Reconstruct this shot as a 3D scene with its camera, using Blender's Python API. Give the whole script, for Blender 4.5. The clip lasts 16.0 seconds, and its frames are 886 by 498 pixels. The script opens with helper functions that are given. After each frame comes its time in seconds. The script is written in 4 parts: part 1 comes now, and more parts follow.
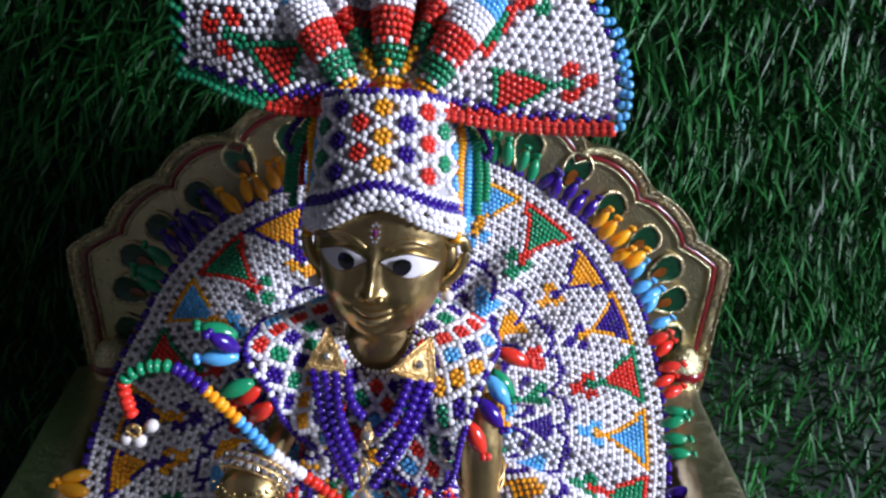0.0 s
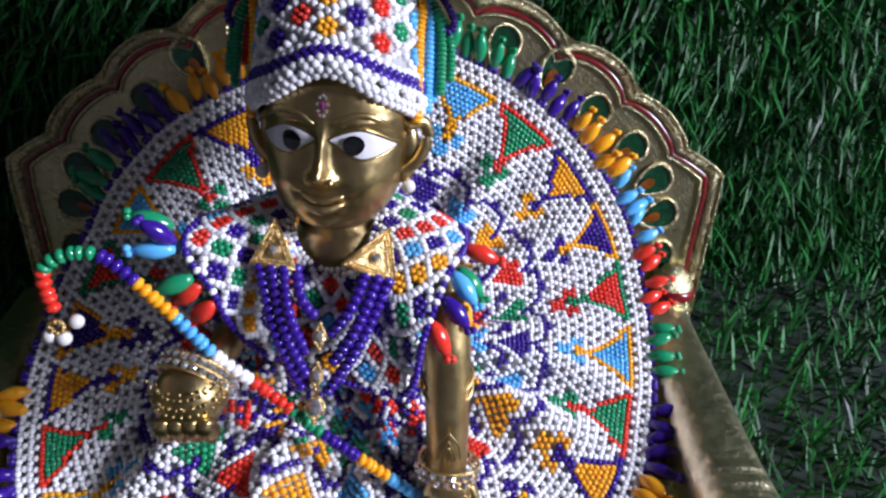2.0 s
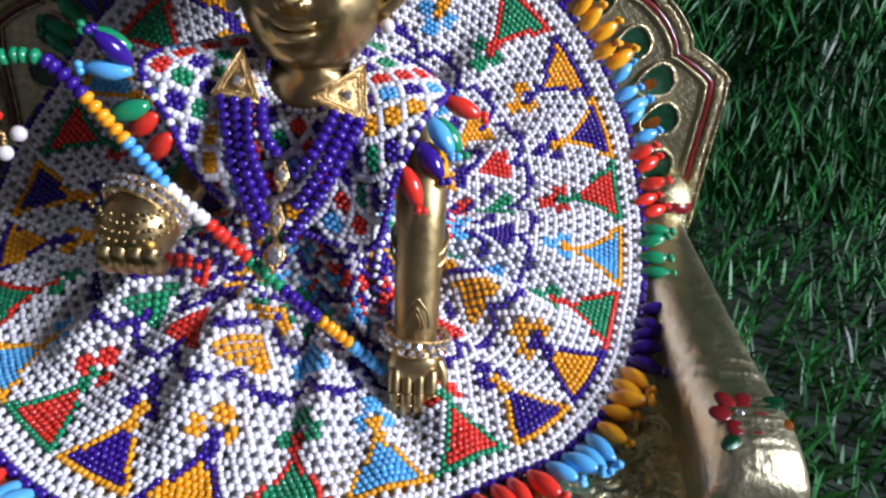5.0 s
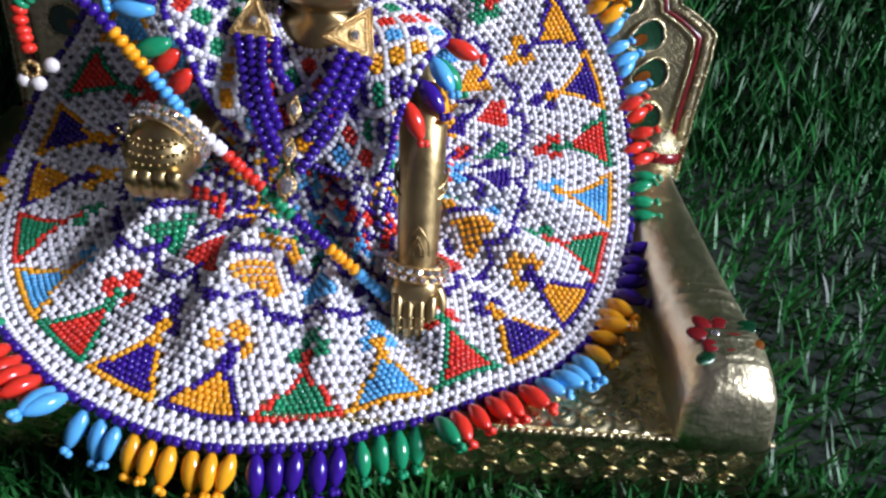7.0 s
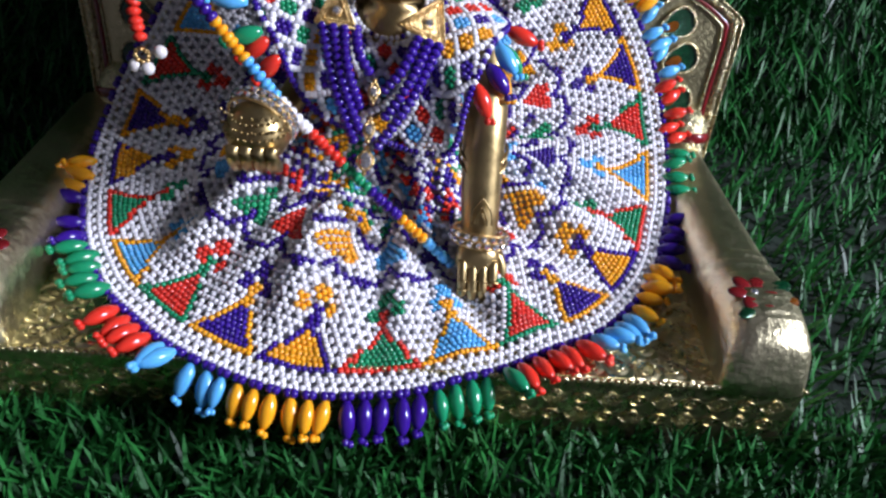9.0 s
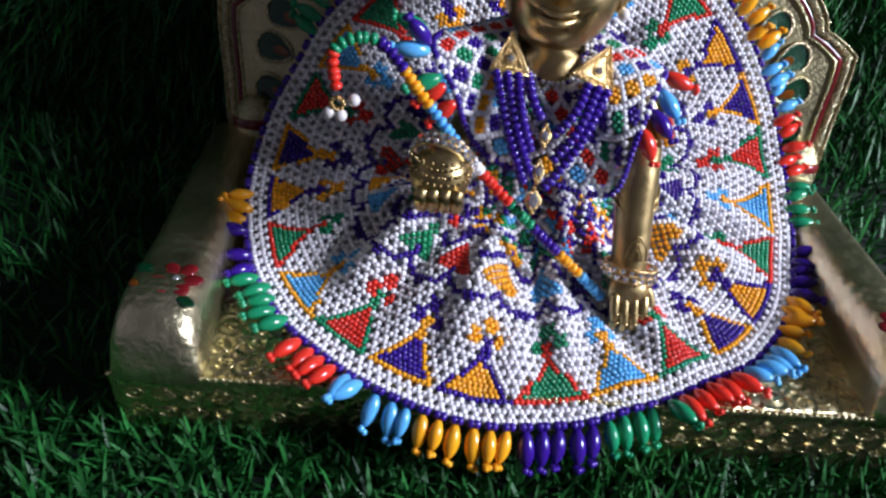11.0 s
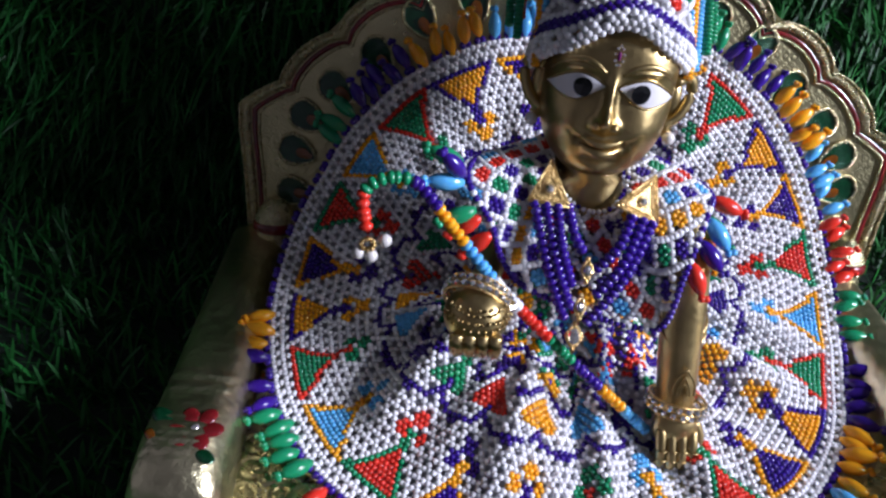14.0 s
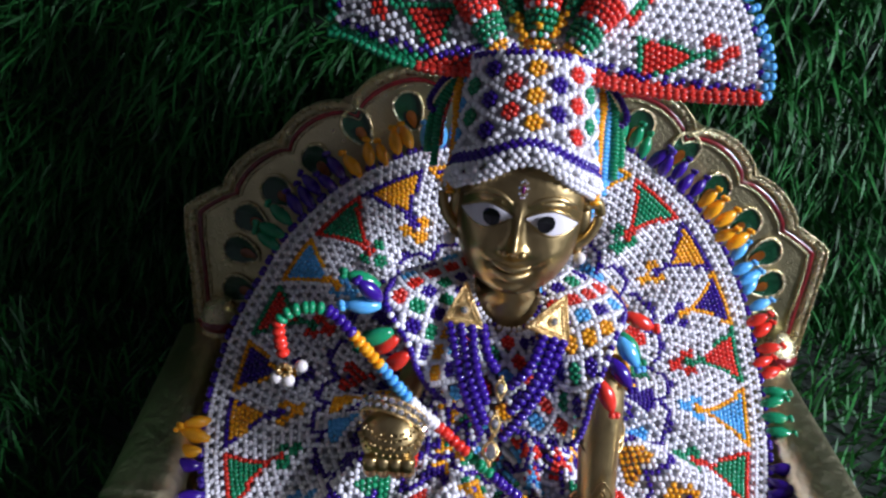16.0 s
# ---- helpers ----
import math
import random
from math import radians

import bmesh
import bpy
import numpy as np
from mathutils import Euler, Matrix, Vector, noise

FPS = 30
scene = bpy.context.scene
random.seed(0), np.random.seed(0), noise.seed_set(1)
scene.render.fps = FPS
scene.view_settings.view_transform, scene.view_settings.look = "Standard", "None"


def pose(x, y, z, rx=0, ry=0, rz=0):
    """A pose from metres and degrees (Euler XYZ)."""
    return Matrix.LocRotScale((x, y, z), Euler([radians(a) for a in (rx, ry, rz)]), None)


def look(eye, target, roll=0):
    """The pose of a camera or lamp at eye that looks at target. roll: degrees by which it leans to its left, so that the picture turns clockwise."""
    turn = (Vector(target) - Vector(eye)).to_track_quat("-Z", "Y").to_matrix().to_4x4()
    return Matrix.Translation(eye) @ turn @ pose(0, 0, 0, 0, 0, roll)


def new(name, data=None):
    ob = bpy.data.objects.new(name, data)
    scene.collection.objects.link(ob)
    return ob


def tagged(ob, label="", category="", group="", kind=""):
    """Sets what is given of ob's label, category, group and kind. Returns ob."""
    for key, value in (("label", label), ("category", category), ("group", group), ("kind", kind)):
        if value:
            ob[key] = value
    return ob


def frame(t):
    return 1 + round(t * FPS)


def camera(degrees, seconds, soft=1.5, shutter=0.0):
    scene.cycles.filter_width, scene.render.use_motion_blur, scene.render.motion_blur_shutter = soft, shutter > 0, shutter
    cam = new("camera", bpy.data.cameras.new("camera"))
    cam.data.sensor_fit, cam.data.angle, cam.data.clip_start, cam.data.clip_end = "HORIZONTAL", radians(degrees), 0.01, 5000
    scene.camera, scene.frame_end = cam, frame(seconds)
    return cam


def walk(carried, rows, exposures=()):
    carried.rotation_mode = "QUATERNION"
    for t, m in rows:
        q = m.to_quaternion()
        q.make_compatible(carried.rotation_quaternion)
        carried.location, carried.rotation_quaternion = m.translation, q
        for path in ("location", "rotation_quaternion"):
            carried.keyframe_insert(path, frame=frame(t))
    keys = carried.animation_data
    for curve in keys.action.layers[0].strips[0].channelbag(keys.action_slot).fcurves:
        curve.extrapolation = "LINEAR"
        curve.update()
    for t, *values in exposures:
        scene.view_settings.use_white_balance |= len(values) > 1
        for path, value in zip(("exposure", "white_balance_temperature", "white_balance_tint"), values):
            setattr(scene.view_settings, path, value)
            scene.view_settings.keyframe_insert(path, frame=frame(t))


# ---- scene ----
cam = camera(64.8, 16.0, soft=2.5)
METRES, EYE, TILT, LEAN, TURN = 0.32, 0.305, -35.0, -3.0, -2.0
ROWS = [
    (0.0, 0.0, 0.0, 0.0, 0.0, 0.0, -0.0),
    (0.5, 0.0151, 0.0212, -0.0299, -0.11, -0.85, 0.14),
    (1.0, 0.0292, 0.042, -0.0511, -0.22, -1.53, 0.2),
    (1.5, 0.0361, 0.0599, -0.072, -0.22, -1.97, 0.26),
    (2.0, 0.04, 0.0732, -0.0938, -0.09, -2.08, 0.37),
    (2.5, 0.0353, 0.0838, -0.1098, 0.05, -1.94, 0.28),
    (3.0, 0.0523, 0.0916, -0.1314, 0.15, -1.77, -0.11),
    (3.5, 0.0702, 0.1015, -0.1585, 0.34, -1.75, -1.06),
    (4.0, 0.0723, 0.1129, -0.1917, 0.52, -1.73, -1.76),
    (6.5, 0.0827, 0.0858, -0.2828, 0.47, -3.61, -3.26),
    (7.0, 0.076, 0.0623, -0.2904, 0.43, -3.79, -3.16),
    (7.5, 0.0652, 0.0411, -0.3033, 0.3, -4.03, -2.94),
    (8.0, 0.061, 0.0229, -0.312, 0.12, -4.27, -2.74),
    (10.5, -0.1526, -0.0563, -0.2953, 0.18, -4.62, -2.82),
    (11.0, -0.1917, -0.0504, -0.2792, 0.49, -4.52, -3.04),
    (11.5, -0.2195, -0.0415, -0.2635, 0.92, -4.42, -3.17),
    (12.0, -0.235, -0.0293, -0.2372, 0.96, -4.14, -3.35),
    (12.5, -0.2431, -0.0179, -0.2152, 1.09, -3.77, -3.34),
    (13.0, -0.2391, -0.0072, -0.192, 1.18, -3.36, -3.21),
    (13.5, -0.2316, -0.0019, -0.1756, 1.3, -2.89, -3.0),
    (14.0, -0.2253, 0.0056, -0.1589, 1.37, -2.36, -2.79),
    (14.5, -0.2193, 0.0105, -0.147, 1.38, -1.81, -2.66),
    (15.0, -0.1883, 0.0214, -0.1205, 1.33, -1.2, -2.48),
    (15.5, -0.1617, 0.0097, -0.0896, 1.19, -0.41, -2.47),
    (16.0, -0.1407, -0.0235, -0.0583, 1.06, 0.56, -2.45),
]
walk(cam, [(t, pose(0, 0, EYE, TILT, LEAN, TURN) @ pose(METRES * x, METRES * y, METRES * z, 90 + pitch, roll, yaw)) for t, x, y, z, yaw, pitch, roll in ROWS])

# ---- light: one window in the east wall of a dim room ----
world = bpy.data.worlds.new("world")
scene.world = world
world.use_nodes = True
sky = world.node_tree.nodes.new("ShaderNodeTexSky")
sky.sky_type, sky.sun_disc = "NISHITA", False
sky.sun_elevation, sky.sun_rotation = radians(38), radians(110)
world.node_tree.links.new(sky.outputs[0], world.node_tree.nodes["Background"].inputs[0])
world.node_tree.nodes["Background"].inputs[1].default_value = 0.06
WIN = Vector((1.24, -0.22, 0.76))
lamp = bpy.data.lights.new("window_daylight", "AREA")
lamp.shape, lamp.size, lamp.size_y, lamp.energy, lamp.color = "RECTANGLE", 0.34, 0.38, 41.5, (0.79, 0.82, 1.02)
new("window_daylight", lamp).matrix_world = look(WIN, (0.0, 0.2, 0.08))


# ---- materials ----
def mat(name, color, rough=0.4, metal=0.0, coat=0.0, vary=0.12, scale=60.0, bump=0.0, bump_scale=400.0, island=0.0, spec=0.5, rough_vary=0.08):
    m = bpy.data.materials.new(name)
    m.use_nodes = True
    nt = m.node_tree
    b = nt.nodes["Principled BSDF"]
    b.inputs["Roughness"].default_value = rough
    b.inputs["Metallic"].default_value = metal
    b.inputs["Coat Weight"].default_value = coat
    b.inputs["Coat Roughness"].default_value = 0.08
    b.inputs["Specular IOR Level"].default_value = spec
    tc = nt.nodes.new("ShaderNodeTexCoord")
    n = nt.nodes.new("ShaderNodeTexNoise")
    n.inputs["Scale"].default_value, n.inputs["Detail"].default_value = scale, 6
    nt.links.new(tc.outputs["Object"], n.inputs["Vector"])
    ramp = nt.nodes.new("ShaderNodeMapRange")
    ramp.inputs["From Min"].default_value, ramp.inputs["From Max"].default_value = 0.3, 0.7
    ramp.inputs["To Min"].default_value, ramp.inputs["To Max"].default_value = 1 - vary, 1 + vary
    nt.links.new(n.outputs["Fac"], ramp.inputs["Value"])
    hsv = nt.nodes.new("ShaderNodeHueSaturation")
    hsv.inputs["Color"].default_value = (*color, 1)
    value = ramp.outputs[0]
    if island:
        geo = nt.nodes.new("ShaderNodeNewGeometry")
        r2 = nt.nodes.new("ShaderNodeMapRange")
        r2.inputs["To Min"].default_value, r2.inputs["To Max"].default_value = 1 - island, 1 + island * 0.6
        nt.links.new(geo.outputs["Random Per Island"], r2.inputs["Value"])
        mul = nt.nodes.new("ShaderNodeMath")
        mul.operation = "MULTIPLY"
        nt.links.new(value, mul.inputs[0])
        nt.links.new(r2.outputs[0], mul.inputs[1])
        value = mul.outputs[0]
    nt.links.new(value, hsv.inputs["Value"])
    nt.links.new(hsv.outputs[0], b.inputs["Base Color"])
    rr = nt.nodes.new("ShaderNodeMapRange")
    rr.inputs["To Min"].default_value, rr.inputs["To Max"].default_value = max(0.02, rough - rough_vary), rough + rough_vary
    n2 = nt.nodes.new("ShaderNodeTexNoise")
    n2.inputs["Scale"].default_value, n2.inputs["Detail"].default_value = scale * 4.3, 4
    nt.links.new(tc.outputs["Object"], n2.inputs["Vector"])
    nt.links.new(n2.outputs["Fac"], rr.inputs["Value"])
    nt.links.new(rr.outputs[0], b.inputs["Roughness"])
    if bump:
        n3 = nt.nodes.new("ShaderNodeTexNoise")
        n3.inputs["Scale"].default_value, n3.inputs["Detail"].default_value = bump_scale, 5
        nt.links.new(tc.outputs["Object"], n3.inputs["Vector"])
        bp = nt.nodes.new("ShaderNodeBump")
        bp.inputs["Strength"].default_value, bp.inputs["Distance"].default_value = bump, 0.001
        nt.links.new(n3.outputs["Fac"], bp.inputs["Height"])
        nt.links.new(bp.outputs[0], b.inputs["Normal"])
    return m


def bead_mat(name, color, rough=0.2):
    m = mat(name, color, rough, vary=0.08, scale=90, island=0.16, spec=0.6)
    b = m.node_tree.nodes["Principled BSDF"]
    b.inputs["Subsurface Weight"].default_value = 0.35
    b.inputs["Subsurface Radius"].default_value = (1.0, 1.0, 1.0)
    b.inputs["Subsurface Scale"].default_value = 0.0012
    return m


WHITE, NAVY, RED, AMBER, GREEN, SKY = range(6)
BEADS = [
    bead_mat("bead_white", (0.87, 0.86, 0.88), 0.24),
    bead_mat("bead_navy", (0.038, 0.009, 0.235), 0.18),
    bead_mat("bead_red", (0.74, 0.040, 0.022), 0.2),
    bead_mat("bead_amber", (0.94, 0.41, 0.016), 0.2),
    bead_mat("bead_green", (0.012, 0.270, 0.115), 0.2),
    bead_mat("bead_sky", (0.115, 0.450, 0.800), 0.2),
]
M_BRASS = mat("polished_brass", (0.50, 0.375, 0.17), 0.34, 1.0, vary=0.3, scale=70, bump=0.16, bump_scale=260, rough_vary=0.12)
M_GOLD = mat("stamped_gilt_sheet", (0.66, 0.59, 0.34), 0.27, 1.0, vary=0.15, scale=45, bump=1.0, bump_scale=900, rough_vary=0.08)
M_JEWEL = mat("jewellery_gold", (0.80, 0.56, 0.24), 0.34, 1.0, vary=0.2, scale=200, bump=0.7, bump_scale=900)
M_STONE = mat("clear_rhinestone", (0.86, 0.83, 0.82), 0.05, 0.85, coat=0.6, vary=0.4, scale=1400)
M_AMETHYST = mat("purple_stone", (0.16, 0.01, 0.12), 0.08, 0.0, coat=1.0)
M_PEARL = mat("pearl", (0.78, 0.74, 0.70), 0.22, coat=0.5, vary=0.04)
M_EYE = mat("white_enamel", (0.82, 0.80, 0.82), 0.18, coat=0.4, vary=0.05)
M_PUPIL = mat("black_enamel", (0.006, 0.006, 0.007), 0.15, coat=0.6)
M_REDP = mat("red_enamel_paint", (0.17, 0.009, 0.012), 0.22, coat=0.6, vary=0.3, scale=150)
M_GREENP = mat("green_foil_enamel", (0.004, 0.060, 0.022), 0.14, 0.35, coat=0.8, vary=0.4, scale=500, bump=0.4, bump_scale=1800)
M_ORANGEP = mat("orange_enamel", (0.20, 0.06, 0.008), 0.2, 0.2, coat=0.6, vary=0.3, scale=300)
M_BLADE = mat("artificial_grass_blades", (0.017, 0.125, 0.024), 0.45, vary=0.35, scale=25, island=0.6, spec=0.25)
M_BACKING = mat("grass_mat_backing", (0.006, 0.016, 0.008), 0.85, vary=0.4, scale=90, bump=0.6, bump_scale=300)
M_WALL = mat("wall_paint", (0.27, 0.255, 0.275), 0.75, vary=0.06, scale=4, bump=0.1, bump_scale=90)
M_FLOOR = mat("floor_cement", (0.10, 0.10, 0.105), 0.6, vary=0.15, scale=9, bump=0.1, bump_scale=60)


def emboss(m, scale, strength):
    """Stamped relief of rings and crossed lines on a gilt sheet."""
    nt = m.node_tree
    tc = nt.nodes.new("ShaderNodeTexCoord")
    vor = nt.nodes.new("ShaderNodeTexVoronoi")
    vor.inputs["Scale"].default_value, vor.inputs["Randomness"].default_value = scale, 0.15
    nt.links.new(tc.outputs["Object"], vor.inputs["Vector"])
    sin = nt.nodes.new("ShaderNodeMath")
    sin.operation, sin.inputs[1].default_value = "MULTIPLY", 22.0
    nt.links.new(vor.outputs["Distance"], sin.inputs[0])
    s2 = nt.nodes.new("ShaderNodeMath")
    s2.operation = "SINE"
    nt.links.new(sin.outputs[0], s2.inputs[0])
    noise_t = nt.nodes.new("ShaderNodeTexNoise")
    noise_t.inputs["Scale"].default_value = 320
    nt.links.new(tc.outputs["Object"], noise_t.inputs["Vector"])
    add = nt.nodes.new("ShaderNodeMath")
    add.operation = "ADD"
    nt.links.new(s2.outputs[0], add.inputs[0])
    nt.links.new(noise_t.outputs["Fac"], add.inputs[1])
    bp = nt.nodes.new("ShaderNodeBump")
    bp.inputs["Strength"].default_value, bp.inputs["Distance"].default_value = strength, 0.0009
    nt.links.new(add.outputs[0], bp.inputs["Height"])
    nt.links.new(bp.outputs[0], nt.nodes["Principled BSDF"].inputs["Normal"])
    return m


M_BACK = emboss(mat("grained_gilt_sheet", (0.56, 0.50, 0.28), 0.30, 1.0, vary=0.15, scale=60), 230, 0.14)
M_SEAT = emboss(mat("stamped_gilt_seat", (0.64, 0.57, 0.33), 0.28, 1.0, vary=0.15, scale=50), 95, 0.28)


# ---- mesh helpers ----
def link(name, mesh, mats, parent=None, label="", smooth=True):
    for m in (mats if isinstance(mats, (list, tuple)) else [mats]):
        if m.name not in mesh.materials:
            mesh.materials.append(m)
    if smooth:
        mesh.polygons.foreach_set("use_smooth", [True] * len(mesh.polygons))
    ob = new(name, mesh)
    if parent:
        ob.parent = parent
    if label:
        ob["label"] = label
    return ob


def part(name, bm, mats, parent=None, label="", smooth=True):
    """Link a bmesh as one mesh object under a thing or a part."""
    bmesh.ops.recalc_face_normals(bm, faces=bm.faces[:])
    mesh = bpy.data.meshes.new(name)
    bm.to_mesh(mesh)
    bm.free()
    return link(name, mesh, mats, parent, label, smooth)


def thing(name, label, category, group="", kind=""):
    return tagged(new(name), label, category, group, kind)


_ico = bmesh.new()
bmesh.ops.create_icosphere(_ico, subdivisions=2, radius=1)
ICO_V = np.array([v.co[:] for v in _ico.verts])
ICO_F = np.array([[v.index for v in f.verts] for f in _ico.faces])
_ico.free()


def bead_mesh(name, beads, squash=0.86):
    """One mesh of many beads. beads: (place, radius, colour, axis or None)."""
    n = len(beads)
    pos = np.array([b[0][:] for b in beads], float)
    rad = np.array([b[1] for b in beads], float)
    col = np.array([b[2] for b in beads], int)
    k = len(ICO_V)
    v = np.empty((n, k, 3))
    for i, b in enumerate(beads):
        if len(b) > 3 and b[3] is not None:
            q = Vector((0, 0, 1)).rotation_difference(b[3]).to_matrix()
            v[i] = (ICO_V * (1, 1, squash)) @ np.array(q).T
        else:
            v[i] = ICO_V
    v = (v * rad[:, None, None] + pos[:, None, :]).reshape(-1, 3)
    f = (ICO_F[None] + (np.arange(n) * k)[:, None, None]).reshape(-1, 3)
    mesh = bpy.data.meshes.new(name)
    mesh.vertices.add(len(v))
    mesh.vertices.foreach_set("co", v.ravel())
    mesh.loops.add(f.size)
    mesh.loops.foreach_set("vertex_index", f.ravel())
    mesh.polygons.add(len(f))
    mesh.polygons.foreach_set("loop_start", np.arange(0, f.size, 3))
    for m in BEADS:
        mesh.materials.append(m)
    mesh.polygons.foreach_set("material_index", np.repeat(col, len(ICO_F)))
    mesh.update(calc_edges=True)
    return mesh


UNIT = [bead_mesh("bead", [(Vector((0, 0, 0)), 1.0, c)]) for c in range(6)]
for _m in UNIT:
    _m.polygons.foreach_set("use_smooth", [True] * len(_m.polygons))


def bead(parent, place, r, colour, axis=None, flat=0.8, name="bead"):
    """A single bead as a part of its thing."""
    ob = new(name, UNIT[colour])
    q = Vector((0, 0, 1)).rotation_difference(axis) if axis is not None else Euler((0, 0, 0)).to_quaternion()
    ob.matrix_world = Matrix.LocRotScale(place, q, (r, r, r * (flat if axis is not None else 1)))
    ob.parent = parent
    return ob


def tube(bm, pts, radii, seg=10, caps=True):
    """A tube through points with a radius at each."""
    rings = []
    up = Vector((0.13, 0.21, 0.97)).normalized()
    for i, p in enumerate(pts):
        a, b = pts[max(i - 1, 0)], pts[min(i + 1, len(pts) - 1)]
        d = (Vector(b) - Vector(a)).normalized()
        s = d.cross(up).normalized()
        t = s.cross(d)
        r = radii[i] if isinstance(radii, (list, tuple)) else radii
        rings.append([bm.verts.new(Vector(p) + (s * math.cos(k * math.tau / seg) + t * math.sin(k * math.tau / seg)) * r) for k in range(seg)])
    for r0, r1 in zip(rings, rings[1:]):
        for k in range(seg):
            bm.faces.new((r0[k], r0[(k + 1) % seg], r1[(k + 1) % seg], r1[k]))
    if caps:
        bm.faces.new(rings[0][::-1])
        bm.faces.new(rings[-1])
    return rings


def ball(bm, c, r, m=None, seg=12):
    """A ball or, with three radii and a turn, an egg."""
    res = bmesh.ops.create_uvsphere(bm, u_segments=seg, v_segments=max(6, seg * 2 // 3), radius=1)
    s = Matrix.Diagonal((*(r if isinstance(r, (tuple, list)) else (r, r, r)), 1))
    bmesh.ops.transform(bm, matrix=Matrix.Translation(c) @ (m.to_4x4() if m else Matrix()) @ s, verts=res["verts"])
    return res["verts"]


def box(bm, lo, hi, bevel=0.0):
    res = bmesh.ops.create_cube(bm, size=1)
    c, d = (Vector(lo) + Vector(hi)) / 2, Vector(hi) - Vector(lo)
    bmesh.ops.transform(bm, matrix=Matrix.Translation(c) @ Matrix.Diagonal((*d, 1)), verts=res["verts"])
    if bevel:
        es = list({e for v in res["verts"] for e in v.link_edges})
        bmesh.ops.bevel(bm, geom=es, offset=bevel, segments=2, affect="EDGES", profile=0.6)


def catmull(pts, n, closed=False):
    """n points along a smooth curve through pts."""
    out, m = [], len(pts)
    span = m if closed else m - 1
    for k in range(n):
        u = k * span / (n if closed else n - 1)
        i = min(int(u), span - 1)
        t = u - i
        g = [Vector(pts[(i + o) % m]) if closed else Vector(pts[min(max(i + o, 0), m - 1)]) for o in (-1, 0, 1, 2)]
        out.append(0.5 * (2 * g[1] + (g[2] - g[0]) * t + (2 * g[0] - 5 * g[1] + 4 * g[2] - g[3]) * t * t + (3 * g[1] - g[0] - 3 * g[2] + g[3]) * t ** 3))
    return out


def evenly(pts, step):
    """Points at even steps along a polyline, with the direction there."""
    out, left = [], 0.0
    for a, b in zip(pts, pts[1:]):
        d = (b - a).length
        while left <= d and d > 0:
            out.append((a + (b - a) * (left / d), (b - a).normalized()))
            left += step
        left -= d
    return out


# ---- room ----
def slab(name, lo, hi, m, label, cat):
    bm = bmesh.new()
    box(bm, lo, hi)
    return tagged(part(name, bm, m, smooth=False), label, cat, kind="structure")


slab("floor", (-1.5, -1.6, -0.06), (1.5, 1.2, -0.012), M_FLOOR, "grey cement floor under the grass mat", "floor")
slab("ceiling", (-1.5, -1.6, 2.0), (1.5, 1.2, 2.06), M_WALL, "plain pale ceiling of the room", "ceiling")
slab("wall_north", (-1.5, 1.2, -0.06), (1.5, 1.28, 2.06), M_WALL, "plain painted wall behind the backdrop", "wall")
slab("wall_south", (-1.5, -1.68, -0.06), (1.5, -1.6, 2.06), M_WALL, "plain painted wall behind the camera", "wall")
slab("wall_west", (-1.58, -1.6, -0.06), (-1.5, 1.2, 2.06), M_WALL, "plain painted side wall", "wall")
bm = bmesh.new()
box(bm, (1.5, -1.6, -0.06), (1.58, 1.2, 0.4))
box(bm, (1.5, -1.6, 1.3), (1.58, 1.2, 2.06))
box(bm, (1.5, -1.6, 0.4), (1.58, -0.85, 1.3))
box(bm, (1.5, 0.15, 0.4), (1.58, 1.2, 1.3))
tagged(part("wall_east", bm, M_WALL, smooth=False), "painted wall with a window opening", "wall", kind="structure")


# ---- artificial grass: mat on the floor, upright mat behind ----
def grass(name, count, place, label, length, lean):
    rng = np.random.default_rng(5)
    vs, fs = [], []
    for _ in range(count):
        p, nrm, down = place(rng)
        az = rng.uniform(0, math.tau)
        a = nrm.orthogonal().normalized()
        b = nrm.cross(a)
        side = a * math.cos(az) + b * math.sin(az)
        out = (nrm + (a * math.cos(az + 1.3) + b * math.sin(az + 1.3)) * rng.uniform(0.1, lean) + down * rng.uniform(-0.2, 0.7)).normalized()
        ln = length * rng.uniform(0.55, 1.25)
        w = rng.uniform(0.0005, 0.0010)
        bend = (down * rng.uniform(0.2, 1.0) + side * rng.uniform(-0.5, 0.5)) * ln * 0.45
        i = len(vs)
        for t, ww in ((0, 1.0), (0.4, 1.0), (0.75, 0.8)):
            c = p + out * ln * t + bend * t * t
            vs += [c - side * w * ww, c + side * w * ww]
        vs.append(p + out * ln + bend)
        fs += [(i, i + 1, i + 3, i + 2), (i + 2, i + 3, i + 5, i + 4), (i + 4, i + 5, i + 6)]
    mesh = bpy.data.meshes.new(name)
    mesh.from_pydata([v[:] for v in vs], [], fs)
    return tagged(link(name, mesh, M_BLADE), label, "artificial grass", kind="stuff")


BACK_Y = 0.345
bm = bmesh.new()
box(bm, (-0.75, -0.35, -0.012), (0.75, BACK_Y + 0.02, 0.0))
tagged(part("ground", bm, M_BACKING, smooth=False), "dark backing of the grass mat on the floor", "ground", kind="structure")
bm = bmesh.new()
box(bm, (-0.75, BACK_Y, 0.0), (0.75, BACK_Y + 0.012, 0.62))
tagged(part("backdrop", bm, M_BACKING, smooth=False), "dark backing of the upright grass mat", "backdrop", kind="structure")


def on_floor(rng):
    return Vector((rng.uniform(-0.36, 0.36), rng.uniform(-0.02, 0.105) if rng.random() < 0.62 else rng.uniform(0.1, 0.34), 0.0)), Vector((0, 0, 1)), Vector((0, 0, -0.25))


